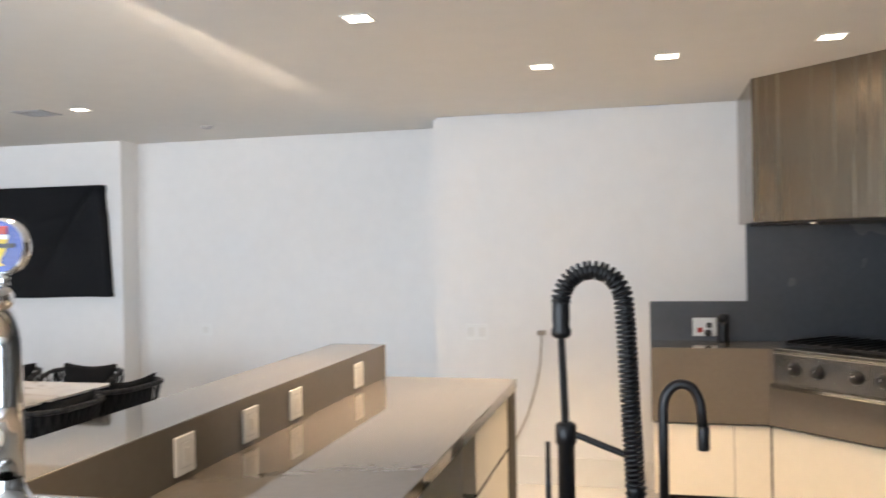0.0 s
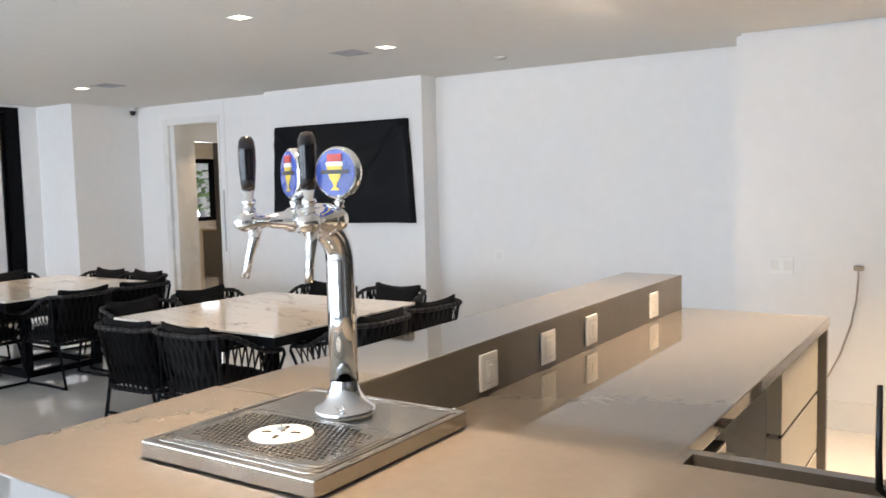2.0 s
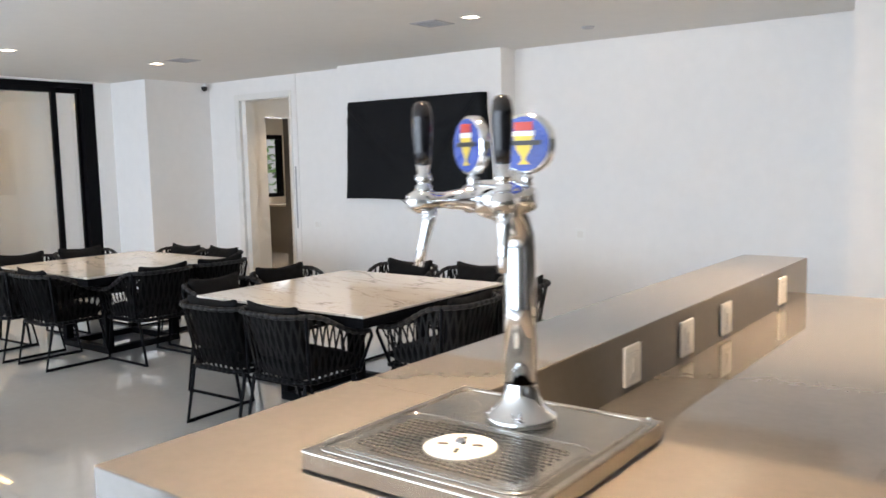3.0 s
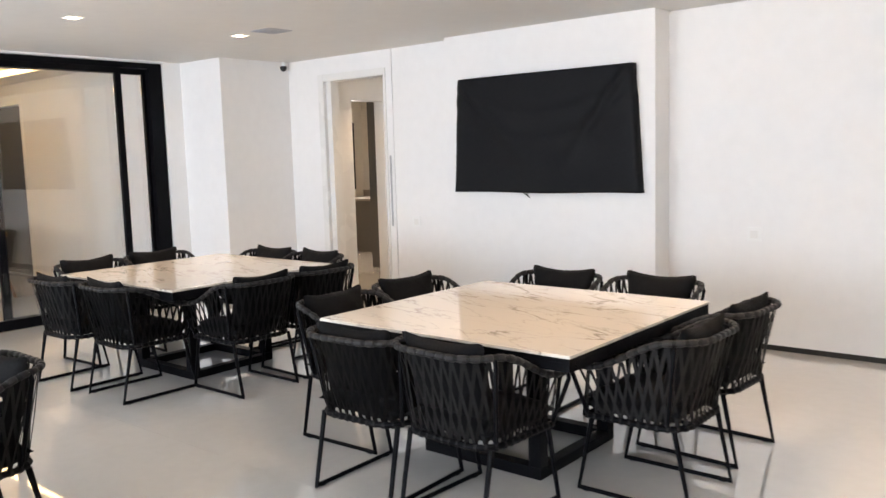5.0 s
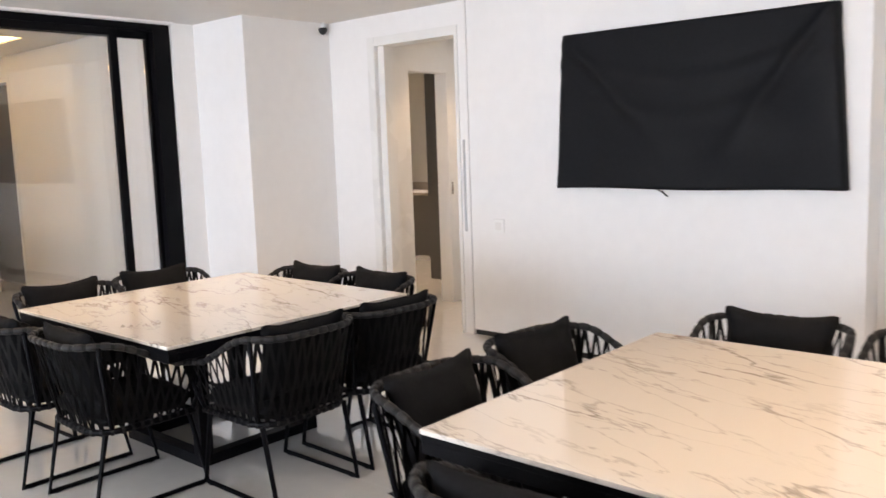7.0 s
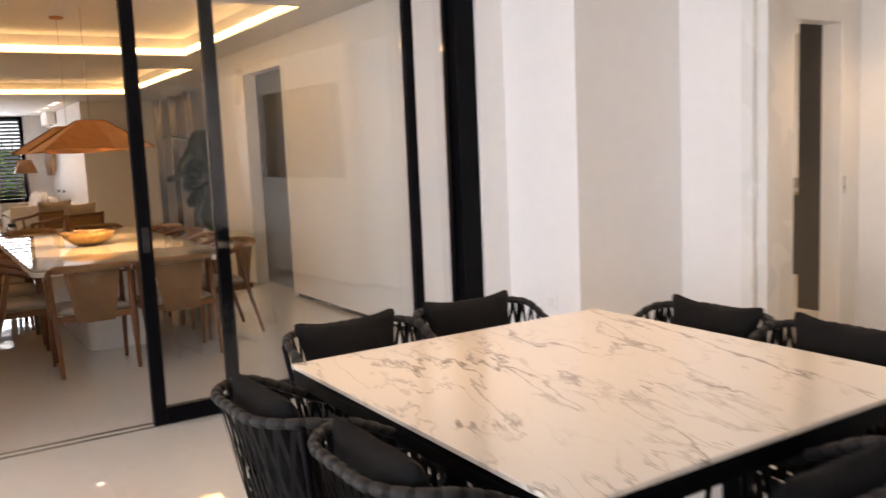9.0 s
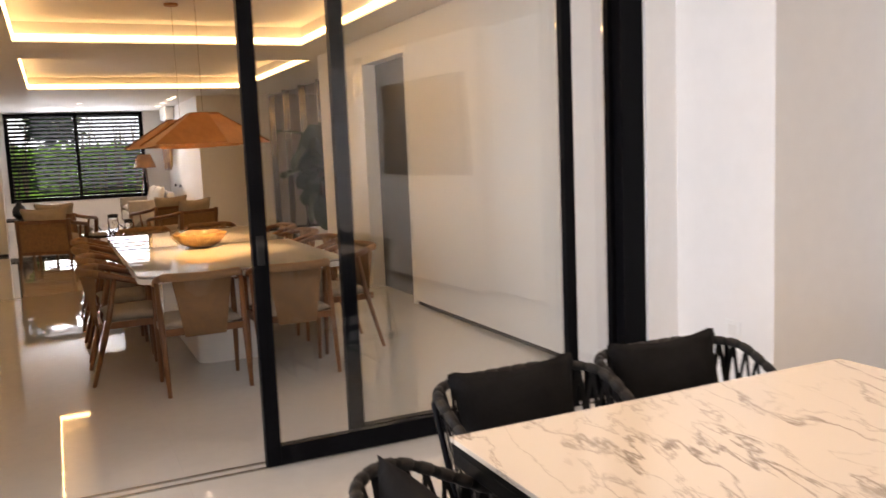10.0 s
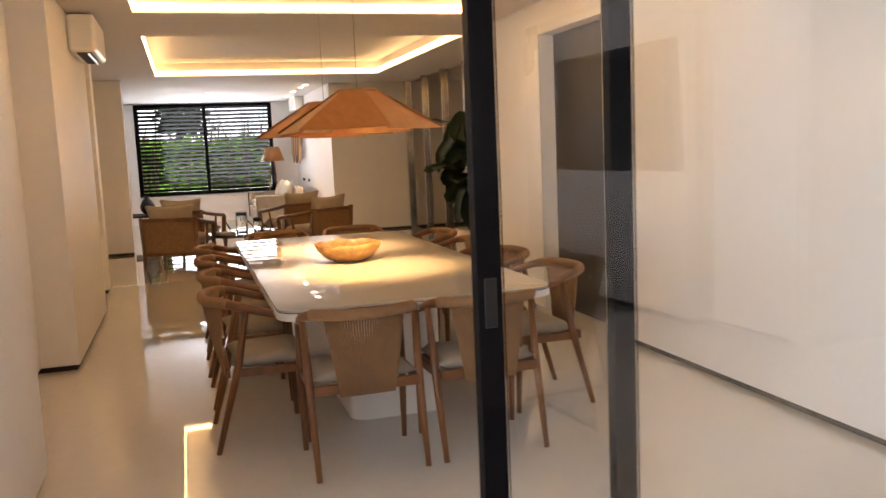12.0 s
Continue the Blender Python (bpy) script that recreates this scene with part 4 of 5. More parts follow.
structure("wall_pantry_south", box(PX, -8.35, 7.18, 7.30, 0, 2.6), CREAM, "cream pantry wall")
structure("wall_pantry_east", box(-8.35, -8.2, 8.3, PY, 0, 2.6), CREAM, "cream pantry wall")
pd = thing("tall_cabinet", "tall grey pantry cabinet raised off the floor", "cabinet")
part("cabinet_body", box(-8.65, -8.36, 8.16, 8.78, 0.175, 2.45, 0.003), GREYD, pd)
part("wall_fixing", box(-8.60, -8.352, 8.3, 8.7, 0.3, 2.3), DARK, pd)
lp = thing("latch_plate", "small steel latch plate on the door edge", "latch", "", -8.2, 8.03, 1.13)
part("plate", box(-0.002, 0.004, -0.012, 0.012, -0.06, 0.06, 0.001), STEEL, lp)
part("keyhole", box(0.003, 0.0055, -0.005, 0.005, -0.03, 0.0), DARK, lp)
pcab = thing("pantry_counter", "grey pantry cabinet with a pale worktop", "cabinet")
part("cabinet_body", box(PX + 0.02, -9.0, 10.42, PY - 0.005, 0.0, 0.85), GREYD, pcab)
part("worktop", box(PX + 0.005, -8.98, 10.38, PY - 0.005, 0.85, 0.89, 0.003), LINEN, pcab)
part("upstand", box(PX + 0.005, -8.98, PY - 0.025, PY - 0.005, 0.89, 1.0), LINEN, pcab)
pw = thing("pantry_window", "black-framed pantry window onto a planted wall", "window")
for r in ((10.04, 10.11, 1.02, 2.16), (10.73, 10.80, 1.02, 2.16), (10.11, 10.73, 1.02, 1.09), (10.11, 10.73, 2.08, 2.16)):
    part("window_frame", box(PX - 0.12, PX + 0.01, *r), BLACK, pw)
gl = part("pane", box(PX - 0.06, PX - 0.052, 10.11, 10.73, 1.09, 2.08), GLASS, pw)
gl.visible_shadow = False
area("pantry_daylight", (PX + 0.03, 10.42, 1.55), (-8.8, 8.6, 1.0), 0.6, 0.9, 16, (0.95, 0.98, 1.0))

# security camera in the corner
sc = thing("security_camera", "small black dome security camera on the wall", "camera device", "", -8.74, 6.94, 2.63)
part("mount", lathe([(0.02, 0), (0.02, 0.05)], 14), PLASTIC, sc)
part("dome", moved(lathe([(0.0, -0.062), (0.02, -0.056), (0.036, -0.036), (0.04, -0.012), (0.034, 0.0), (0.0, 0.0)], 20, False), pose(0, -0.005, 0.004)), SATINB, sc, smooth=True)

# switch plates
sw = thing("switch_plate", "white switch plate on the wall", "switch", "switch plates", -6.866, BACK, 0.905)
part("plate", box(-0.055, 0.055, -0.008, 0, -0.055, 0.055, 0.003), PLASTIC, sw)
part("rocker", box(-0.03, 0.03, -0.0105, -0.0075, -0.03, 0.03, 0.002), LACQ, sw)
copy_thing(sw, pose(-3.45, RB, 0.90))
copy_thing(sw, pose(-9.05, 6.085, 0.45))

# downlights and air vents
dl = thing("downlight", "square recessed ceiling downlight, lit", "ceiling light", "downlights")
bm = bmesh.new()
for r in ((-0.06, 0.06, -0.06, -0.048), (-0.06, 0.06, 0.048, 0.06), (-0.06, -0.048, -0.048, 0.048), (0.048, 0.06, -0.048, 0.048)):
    bm_box(bm, *r, -0.004, 0.001)
part("trim", bm, PLASTIC, dl)
part("lens", box(-0.048, 0.048, -0.048, 0.048, -0.002, 0.001), LAMP, dl, "glowing lens")
# the three at 2.6 are unseen, added to brighten the pantry and lobby
SPOTS = [(x, y, CZ) for x in (-3.40, -7.35) for y in (3.79, 5.30)] + [(-0.524, 3.2, KZ), (-0.52, 1.17, KZ), (0.07, 4.32, KZ), (0.688, 4.28, KZ), (1.40, 4.11, KZ), (-10.2, 9.6, 2.6), (-9.2, 8.6, 2.6), (-7.75, 7.7, 2.6)]
SPOTS += [(-24.4, 3.38, LC), (-26.2, 3.29, LC)] + [(x, 5.05, LC) for x in (-22.9, -23.5, -24.6, -25.8)]
dl.matrix_world = pose(*SPOTS[0])
for p in SPOTS[1:]:
    copy_thing(dl, pose(*p))
for p in SPOTS:
    d = bpy.data.lights.new("downlight_beam", "SPOT")
    d.energy, d.color, d.spot_size, d.spot_blend, d.shadow_soft_size = (390 if p[0] < 0.5 else 225) if p[2] == KZ else 72 if p[2] == CZ else (40 if p[0] > -8 else 90) if p[2] == 2.6 else 48, (1.0, 0.74, 0.46), radians(86 if p[2] == KZ and p[0] < 0.5 else 105), 1.0 if p[2] == KZ else 0.7, 0.05
    new("downlight_beam", d).matrix_world = look((p[0], p[1], p[2] - 0.012), (p[0], p[1] + 0.0001, 0))
vent = thing("air_vent", "square white ceiling air vent", "vent", "ceiling vents", -3.79, 5.33, CZ)
bm = bmesh.new()
for r in ((-0.125, 0.125, -0.125, -0.103), (-0.125, 0.125, 0.103, 0.125), (-0.125, -0.103, -0.103, 0.103), (0.103, 0.125, -0.103, 0.103)):
    bm_box(bm, *r, -0.006, 0.001)
part("frame", bm, SCREEN, vent)
for k in range(9):
    part("slat", moved(box(-0.103, 0.103, -0.009, 0.009, -0.001, 0.001), pose(0, -0.088 + 0.022 * k, -0.003, 25)), SCREEN, vent)
copy_thing(vent, pose(-6.95, 5.33, CZ))
sm = thing("smoke_sensor", "small flat white ceiling sensor", "sensor", "", -2.98, 6.36, CZ)
part("disc", lathe([(0.0, -0.02), (0.04, -0.018), (0.055, -0.006), (0.055, 0.001)], 20, False), SCREEN, sm, smooth=True)


# ---- glass partition ----
def leaf(x, y0, y1, stile_a, stile_b, label):
    d = thing("glass_door", label, "glass door", "sliding glass leaves", x, 0, 0)
    ft = 0.024
    part("stile", box(-ft, ft, y0, y0 + stile_a, 0.012, 2.60, 0.002), BLACK, d)
    part("stile", box(-ft, ft, y1 - stile_b, y1, 0.012, 2.60, 0.002), BLACK, d)
    part("bottom_rail", box(-ft, ft, y0 + stile_a, y1 - stile_b, 0.012, 0.11, 0.002), BLACK, d)
    part("top_rail", box(-ft, ft, y0 + stile_a, y1 - stile_b, 2.54, 2.60, 0.002), BLACK, d)
    p = part("pane", box(-0.004, 0.004, y0 + stile_a, y1 - stile_b, 0.11, 2.54), GLASS, d, "clear glass pane")
    p.visible_shadow = False
    mid_y = (y0 + stile_a + y1 - stile_b) / 2
    p.matrix_local = pose(0, mid_y, 0) @ pose(0, 0, 0, 0, 0, 2.3) @ pose(0, -mid_y, 0)
    return d


d = leaf(GX + 0.035, 3.57, 5.378, 0.072, 0.064, "black-framed sliding glass door leaf, partly open")
part("lock_plate", box(0.024, 0.028, 3.588, 3.625, 1.0, 1.14, 0.002), SATINB, d)
leaf(GX - 0.04, 4.025, 5.725, 0.072, 0.05, "black-framed sliding glass door leaf behind the first")
fr = thing("partition_frame", "black metal frame of the glass partition", "door frame")
part("end_post", box(GX - 0.09, GX + 0.06, 5.705, 5.86, 0, 2.66, 0.002), BLACK, fr)
part("head_track", box(GX - 0.09, GX + 0.06, 2.09, 5.705, 2.60, 2.662, 0.002), BLACK, fr)
for dx in (-0.04, 0.035):
    part("floor_track", box(GX + dx - 0.006, GX + dx + 0.006, 2.09, 5.705, 0.0, 0.008), STEEL, fr, "thin metal floor track")


# ---- dining table and wooden chairs ----
dt = thing("dining_table", "long white dining table with a glass top and rounded corners", "table")
part("glass_top", prism(rounded(-14.85, -11.335, 3.20, 4.64, 0.13), 0.743, 0.757, 0.003), TABLEW, dt, "glossy white back-painted glass")
part("edge_line", prism(rounded(-14.847, -11.338, 3.203, 4.637, 0.127), 0.739, 0.743), DARK, dt)
part("table_edge", prism(rounded(-14.85, -11.335, 3.20, 4.64, 0.13), 0.70, 0.739, 0.006), LACQ, dt)
part("pedestal", prism(rounded(-14.1, -11.85, 3.62, 4.16, 0.10), 0.0, 0.70, 0.0), LACQ, dt)


def wood_chair():
    ch = thing("wooden_armchair", "round-backed wooden armchair with a corded back and beige seat", "chair", "wooden chairs round the dining table")
    n = 37
    rail = []
    for x, y in u_curve(0.275, 0.20, -0.27, 0.25, n):
        t = min(max((0.18 - y) / 0.4, 0), 1)
        rail.append((x, y, 0.685 + 0.085 * t * t * (3 - 2 * t)))
    rad = [0.013 + 0.008 * math.sin(math.pi * min(1, max(0, i / (n - 1)))) for i in range(n)]
    part("top_rail", tube(rail, rad, 12, flat=1.25), OAK, ch, smooth=True)
    for s in (-1, 1):
        part("front_leg", tube([(s * 0.262, 0.20, 0.70), (s * 0.262, 0.205, 0.42), (s * 0.258, 0.215, 0.0)], [0.015, 0.021, 0.014], 12), OAK, ch, smooth=True)
        part("rear_leg", tube([(s * 0.272, -0.06, 0.735), (s * 0.265, -0.12, 0.44), (s * 0.26, -0.245, 0.0)], [0.015, 0.021, 0.014], 12), OAK, ch, smooth=True)
        part("side_rail", box(s * 0.255 - 0.013, s * 0.255 + 0.013, -0.14, 0.20, 0.385, 0.432, 0.005), OAK, ch)
    part("front_rail", box(-0.25, 0.25, 0.185, 0.212, 0.385, 0.432, 0.005), OAK, ch)
    part("back_rail", box(-0.25, 0.25, -0.185, -0.158, 0.385, 0.432, 0.005), OAK, ch)
    bm = bmesh.new()
    for k in range(33):
        u = k / 32 * 2 - 1
        a = u * 0.86
        p = Vector((0.25 * math.sin(a) * 1.0, -0.02 - 0.27 * math.cos(a) * 1.0 + 0.02, 0.775))
        q = Vector((0.125 * u, -0.187, 0.372))
        mid_p = p.lerp(q, 0.5) + Vector((0, -0.008, 0))
        tube([p, mid_p, q], 0.0060, 5, bm)
    tagged(part("cord_back", bm, CORD, ch, "vertical natural cords", smooth=True), kind="stuff")
    wrap = [Vector(r) for r in rail[10:27]]
    part("rail_wrap", tube(wrap, 0.0245, 12, flat=1.15), CORD, ch, smooth=True)
    part("seat_pad", moved(cushion(0.50, 0.40, 0.075, 6, 12, 10, 0.0), pose(0, 0.045, 0.452, 90)), LINEN, ch, "beige upholstered seat", smooth=True)
    return ch


wc = wood_chair()
CH = [(-11.307, 3.568, 90), (-11.31, 4.18, 90)]
CH += [(-11.893 - 0.78 * k, 3.128 + 0.01 * (k % 2), 0) for k in range(4)]
CH += [(-11.877 - 0.78 * k, 4.735 - 0.01 * (k % 2), 180) for k in range(4)]
CH += [(-14.95, 3.58, -90), (-14.95, 4.28, -90)]
wc.matrix_world = pose(CH[0][0], CH[0][1], 0, 0, 0, CH[0][2])
for x, y, rz in CH[1:]:
    copy_thing(wc, pose(x, y, 0, 0, 0, rz))

bw = thing("wooden_bowl", "pale burl wood bowl on the dining table", "bowl", "", -13.0, 3.86, 0.757)
bm = lathe([(0.0, 0.004), (0.10, 0.0), (0.17, 0.02), (0.235, 0.065), (0.26, 0.105), (0.25, 0.107), (0.215, 0.07), (0.15, 0.035), (0.0, 0.025)], 40, False)
for v in bm.verts:
    a = math.atan2(v.co.y, v.co.x)
    k = 1 + 0.07 * noise.noise(Vector((2 * math.cos(a), 2 * math.sin(a), 0)))
    v.co.x, v.co.y = v.co.x * k * 0.84, v.co.y * k * 0.88
    v.co.z *= 1.12 + 0.25 * noise.noise(Vector((math.cos(a) * 2.5, math.sin(a) * 2.5, 4)))
part("bowl_shell", bm, BOWLM, bw, smooth=True)


def pendant(x, y, z, s, turn):
    p = thing("pendant_lamp", "folded orange wood-veneer pendant lamp over the dining table", "pendant lamp", "pendants over the dining table", x, y, z, turn)
    for k in range(6):
        a, b = math.pi * k / 3 - 0.02, math.pi * (k + 1) / 3 + 0.02
        lift = 0.012 * (k % 2)
        bm = bmesh.new()
        top = [bm.verts.new((0.135 * s * math.cos(q), 0.135 * s * math.sin(q), 0.24 + lift)) for q in (b, a)]
        rim = [bm.verts.new((0.56 * s * math.cos(q), 0.56 * s * math.sin(q), lift)) for q in (a, b)]
        mid = (a + b) / 2
        low = bm.verts.new((0.50 * s * math.cos(mid), 0.50 * s * math.sin(mid), lift - 0.004))
        bm.faces.new((top[1], rim[0], low)), bm.faces.new((top[1], low, top[0])), bm.faces.new((top[0], low, rim[1]))
        bmesh.ops.recalc_face_normals(bm, faces=bm.faces)
        bmesh.ops.solidify(bm, geom=bm.faces[:], thickness=0.005)
        part("veneer_panel", bm, VENEER, p)
    part("top_cap", prism([(0.14 * s * math.cos(math.pi * k / 3), 0.14 * s * math.sin(math.pi * k / 3)) for k in range(6)], 0.238, 0.254), VENEER, p)
    part("cord", tube([(0, 0, 0.25), (0, 0, LC + 0.20 - z)], 0.0025, 6), LINEN, p)
    part("canopy", moved(lathe([(0.06, -0.02), (0.065, -0.015), (0.065, 0.002)], 20), pose(0, 0, LC + 0.20 - z)), VENEER, p)
    part("bulb", moved(lathe([(0.0, -0.06), (0.03, -0.045), (0.04, -0.01), (0.02, 0.03), (0.02, 0.06)], 16, True), pose(0, 0, 0.17)), LAMP, p, "lit bulb", smooth=True)
    d = bpy.data.lights.new("pendant_light", "SPOT")
    d.energy, d.color, d.spot_size, d.spot_blend, d.shadow_soft_size = 170, (1.0, 0.64, 0.27), radians(78), 0.8, 0.06
    new("pendant_light", d).matrix_world = look((x, y, z + 0.09), (x, y + 0.0001, 0))


pendant(-12.55, 3.885, 1.622, 0.93, 8)
pendant(-13.75, 3.87, 1.622, 0.93, 14)

# ---- lounge furniture ----
def lounge_chair():
    c = thing("lounge_armchair", "walnut lounge armchair with a cane back and beige cushions", "armchair", "lounge armchairs")
    for s in (-1, 1):
        part("arm", tube([(s * 0.37, -0.42, 0.70), (s * 0.375, -0.30, 0.665), (s * 0.375, 0.02, 0.615), (s * 0.37, 0.30, 0.585), (s * 0.365, 0.355, 0.55)], [0.030, 0.038, 0.042, 0.040, 0.032], 8, flat=0.72), WALNUT, c, smooth=True)
        part("front_leg", tube([(s * 0.365, 0.345, 0.57), (s * 0.365, 0.30, 0.30), (s * 0.365, 0.33, 0.0)], [0.036, 0.033, 0.020], 8), WALNUT, c, smooth=True)
        part("rear_leg", tube([(s * 0.365, -0.42, 0.72), (s * 0.36, -0.38, 0.3), (s * 0.36, -0.43, 0.0)], [0.030, 0.034, 0.020], 8), WALNUT, c, smooth=True)
        part("strut", tube([(s * 0.37, 0.06, 0.61), (s * 0.365, 0.0, 0.27)], 0.018, 8), WALNUT, c, smooth=True)
        part("side_rail", box(s * 0.36 - 0.018, s * 0.36 + 0.018, -0.38, 0.32, 0.24, 0.30, 0.006), WALNUT, c)
    part("back_frame", box(-0.34, 0.34, -0.425, -0.395, 0.66, 0.71, 0.008), WALNUT, c)
    part("back_frame", box(-0.34, 0.34, -0.415, -0.385, 0.20, 0.25, 0.008), WALNUT, c)
    part("cane_panel", box(-0.335, 0.335, -0.413, -0.398, 0.25, 0.66), CANE, c, "woven cane back")
    part("seat_cushion", moved(cushion(0.66, 0.70, 0.17, 6, 12, 12, 0), pose(0, -0.02, 0.385, 90)), LINEN, c, "beige seat cushion", smooth=True)
    part("back_cushion", moved(cushion(0.64, 0.44, 0.19, 3.5), pose(0, -0.30, 0.66, 10)), LINEN, c, "beige back cushion", smooth=True)
    return c


lc = lounge_chair()
lc.matrix_world = pose(-19.45, 2.70, 0, 0, 0, 70)
copy_thing(lc, pose(-20.85, 2.88, 0, 0, 0, 62))
copy_thing(lc, pose(-19.5, 4.56, 0, 0, 0, 125))
copy_thing(lc, pose(-21.05, 4.42, 0, 0, 0, 118))

ct = thing("coffee_table", "round dark coffee table with a glossy top", "coffee table", "", -19.3, 3.55, 0)
part("tabletop", lathe([(0.0, 0.40), (0.49, 0.40), (0.50, 0.415), (0.49, 0.435), (0.0, 0.435)], 36, False), DGLASS, ct)
for k in range(3):
    a = 2 * math.pi * k / 3
    part("leg", tube([(0.26 * math.cos(a), 0.26 * math.sin(a), 0.41), (0.33 * math.cos(a), 0.33 * math.sin(a), 0)], 0.018, 8), WALNUT, ct)
for x, y, h, r in ((-19.3, 3.53, 0.25, 0.08), (-19.2, 3.74, 0.17, 0.065)):
    j = thing("glass_jar", "clear glass jar with a dark lid on the coffee table", "jar", "jars", x, y, 0.435)
    part("jar_glass", lathe([(0.0, 0.0), (r, 0.0), (r, h - 0.03), (r * 0.9, h), (r * 0.84, h), (r * 0.93, h - 0.03), (r * 0.93, 0.012), (0.0, 0.012)], 24, False), GLASS, j, smooth=True)
    part("lid", moved(lathe([(r * 0.95, 0), (r * 0.98, 0.03), (r * 0.5, 0.035), (0.0, 0.04)], 22), pose(0, 0, h)), SATINB, j, "dark lid", smooth=True)
bt = thing("book", "pale closed book on the coffee table", "book", "", -19.15, 3.3, 0.435, 14)
part("cover", box(-0.13, 0.13, -0.10, 0.10, 0, 0.03, 0.003), LINEN, bt)

rug = thing("striped_rug", "cream rug with thin black stripes", "rug", "", -25.3, 3.5, 0)
part("pile", box(-2.0, 2.0, -1.5, 1.5, 0.001, 0.012, 0.004), SOFAM, rug)
for k in range(12):
    part("stripe", moved(box(-2.0, 2.0, -0.017, 0.017, 0.012, 0.0145), pose(0, -1.35 + 0.245 * k, 0, 0, 0, 0)), CLOTH, rug)

sofa = thing("sofa", "off-white linen sofa with loose cushions against the wall", "sofa", "", -25.9, 4.64, 0, 180)
part("base", box(-1.2, 1.2, -0.42, 0.45, 0.10, 0.36, 0.03, 3), SOFAM, sofa)
part("backrest", box(-1.2, 1.2, -0.5, -0.34, 0.12, 0.80, 0.04, 3), SOFAM, sofa)
for s in (-1, 1):
    part("armrest", box(s * 1.12 - 0.09, s * 1.12 + 0.09, -0.42, 0.47, 0.10, 0.66, 0.03, 3), LINEN, sofa)
    part("seat_cushion", moved(cushion(1.0, 0.82, 0.17, 7, 12, 12, 0), pose(s * 0.51, 0.04, 0.43, 90)), SOFAM, sofa, smooth=True)
    for q in (-1, 1):
        part("leg", box(s * 1.05 - 0.03, s * 1.05 + 0.03, q * 0.36 - 0.03, q * 0.36 + 0.03, 0, 0.11), WALNUT, sofa)
for x, rz in ((-0.8, 6), (-0.35, -4), (0.3, 3), (0.78, -8)):
    part("loose_cushion", moved(cushion(0.48, 0.46, 0.17), pose(x, -0.22, 0.70, 16, 0, rz)), SOFAM, sofa, smooth=True)

fl = thing("floor_lamp", "tripod floor lamp with a conical orange shade", "floor lamp", "", -25.6, 4.45, 0)
fl.matrix_world = pose(-27.1, 4.80, 0)
for k in range(3):
    a = 2 * math.pi * k / 3 + 0.4
    part("leg", tube([(0.03 * math.cos(a), 0.03 * math.sin(a), 1.36), (0.2 * math.cos(a), 0.2 * math.sin(a), 0)], 0.016, 8), WALNUT, fl)
bm = lathe([(0.27, 1.34), (0.15, 1.66)], 28, False)
bmesh.ops.solidify(bm, geom=bm.faces[:], thickness=0.004)
part("shade", bm, VENEER, fl, "orange cone shade", smooth=True)

art = thing("wall_sculpture", "brass and pale wood wall sculpture of hanging sticks", "wall art", "", -26.7, 5.42, 1.62)
part("hanger", box(-0.7, 0.7, -0.12, -0.06, 0.34, 0.38, 0.005), BOWLM, art)
part("wall_fixing", box(-0.05, 0.05, -0.07, 0.0, 0.33, 0.37), BOWLM, art)
for k in range(22):
    h, y = 0.32 + 0.42 * random.random(), -0.07 - 0.05 * (k % 2)
    x = -0.67 + 0.064 * k
    lean = 0.03 * random.uniform(-1, 1)
    part("stick", tube([(x, y, 0.345), (x + 0.4 * lean, y - 0.01, 0.345 - 0.5 * h), (x + lean, y - 0.02, 0.345 - h)], [0.014, 0.024, 0.016], 6), WALNUT if k % 3 else BOWLM, art)
for x in (-26.4, -25.6):
    kn = thing("wall_hook", "small dark round wall hook", "hook", "wall hooks", x, 5.42, 0.90)
    part("knob", moved(lathe([(0.0, 0), (0.02, 0.0), (0.035, 0.03), (0.03, 0.045), (0.0, 0.05)], 14, False), pose(0, 0, 0, 90)), SATINB, kn, smooth=True)


def air_conditioner(x, y, z, rz):
    a = thing("air_conditioner", "white wall-mounted split air conditioner", "air conditioner", "air conditioners", x, y, z, rz)
    bm = box(-0.46, 0.46, 0, 0.22, 0.03, 0.34, 0.035, 4)
    part("housing", bm, PLASTIC, a, smooth=False)
    part("flap", moved(box(-0.42, 0.42, -0.004, 0.004, -0.035, 0.035, 0.002), pose(0, 0.17, 0.035, -55)), LACQ, a)
    part("outlet_slot", box(-0.42, 0.42, 0.06, 0.17, 0.024, 0.032), DARK, a)
    return a


air_conditioner(-15.40, 1.99, 2.375, 0)
air_conditioner(-26.3, 5.42, 2.40, 180)

# side table and vase by the window
stb = thing("side_table", "low black wire side table", "side table", "", -24.6, 1.98, 0)
part("tabletop", box(-0.45, 0.45, -0.3, 0.3, 0.40, 0.43, 0.005), BLACK, stb)
for sx in (-1, 1):
    for sy in (-1, 1):
        part("leg", tube([(sx * 0.4, sy * 0.26, 0.41), (-sx * 0.3, sy * 0.26, 0.0)], 0.009, 6), BLACK, stb)
vz = thing("vase", "dark blue-black rounded vase on the side table", "vase", "", -24.6, 2.08, 0.43)
part("vase_body", lathe([(0.06, 0), (0.13, 0.08), (0.14, 0.17), (0.10, 0.26), (0.05, 0.31), (0.06, 0.36), (0.05, 0.36), (0.04, 0.31), (0.0, 0.30)], 24, True), SATINB, vz, smooth=True)

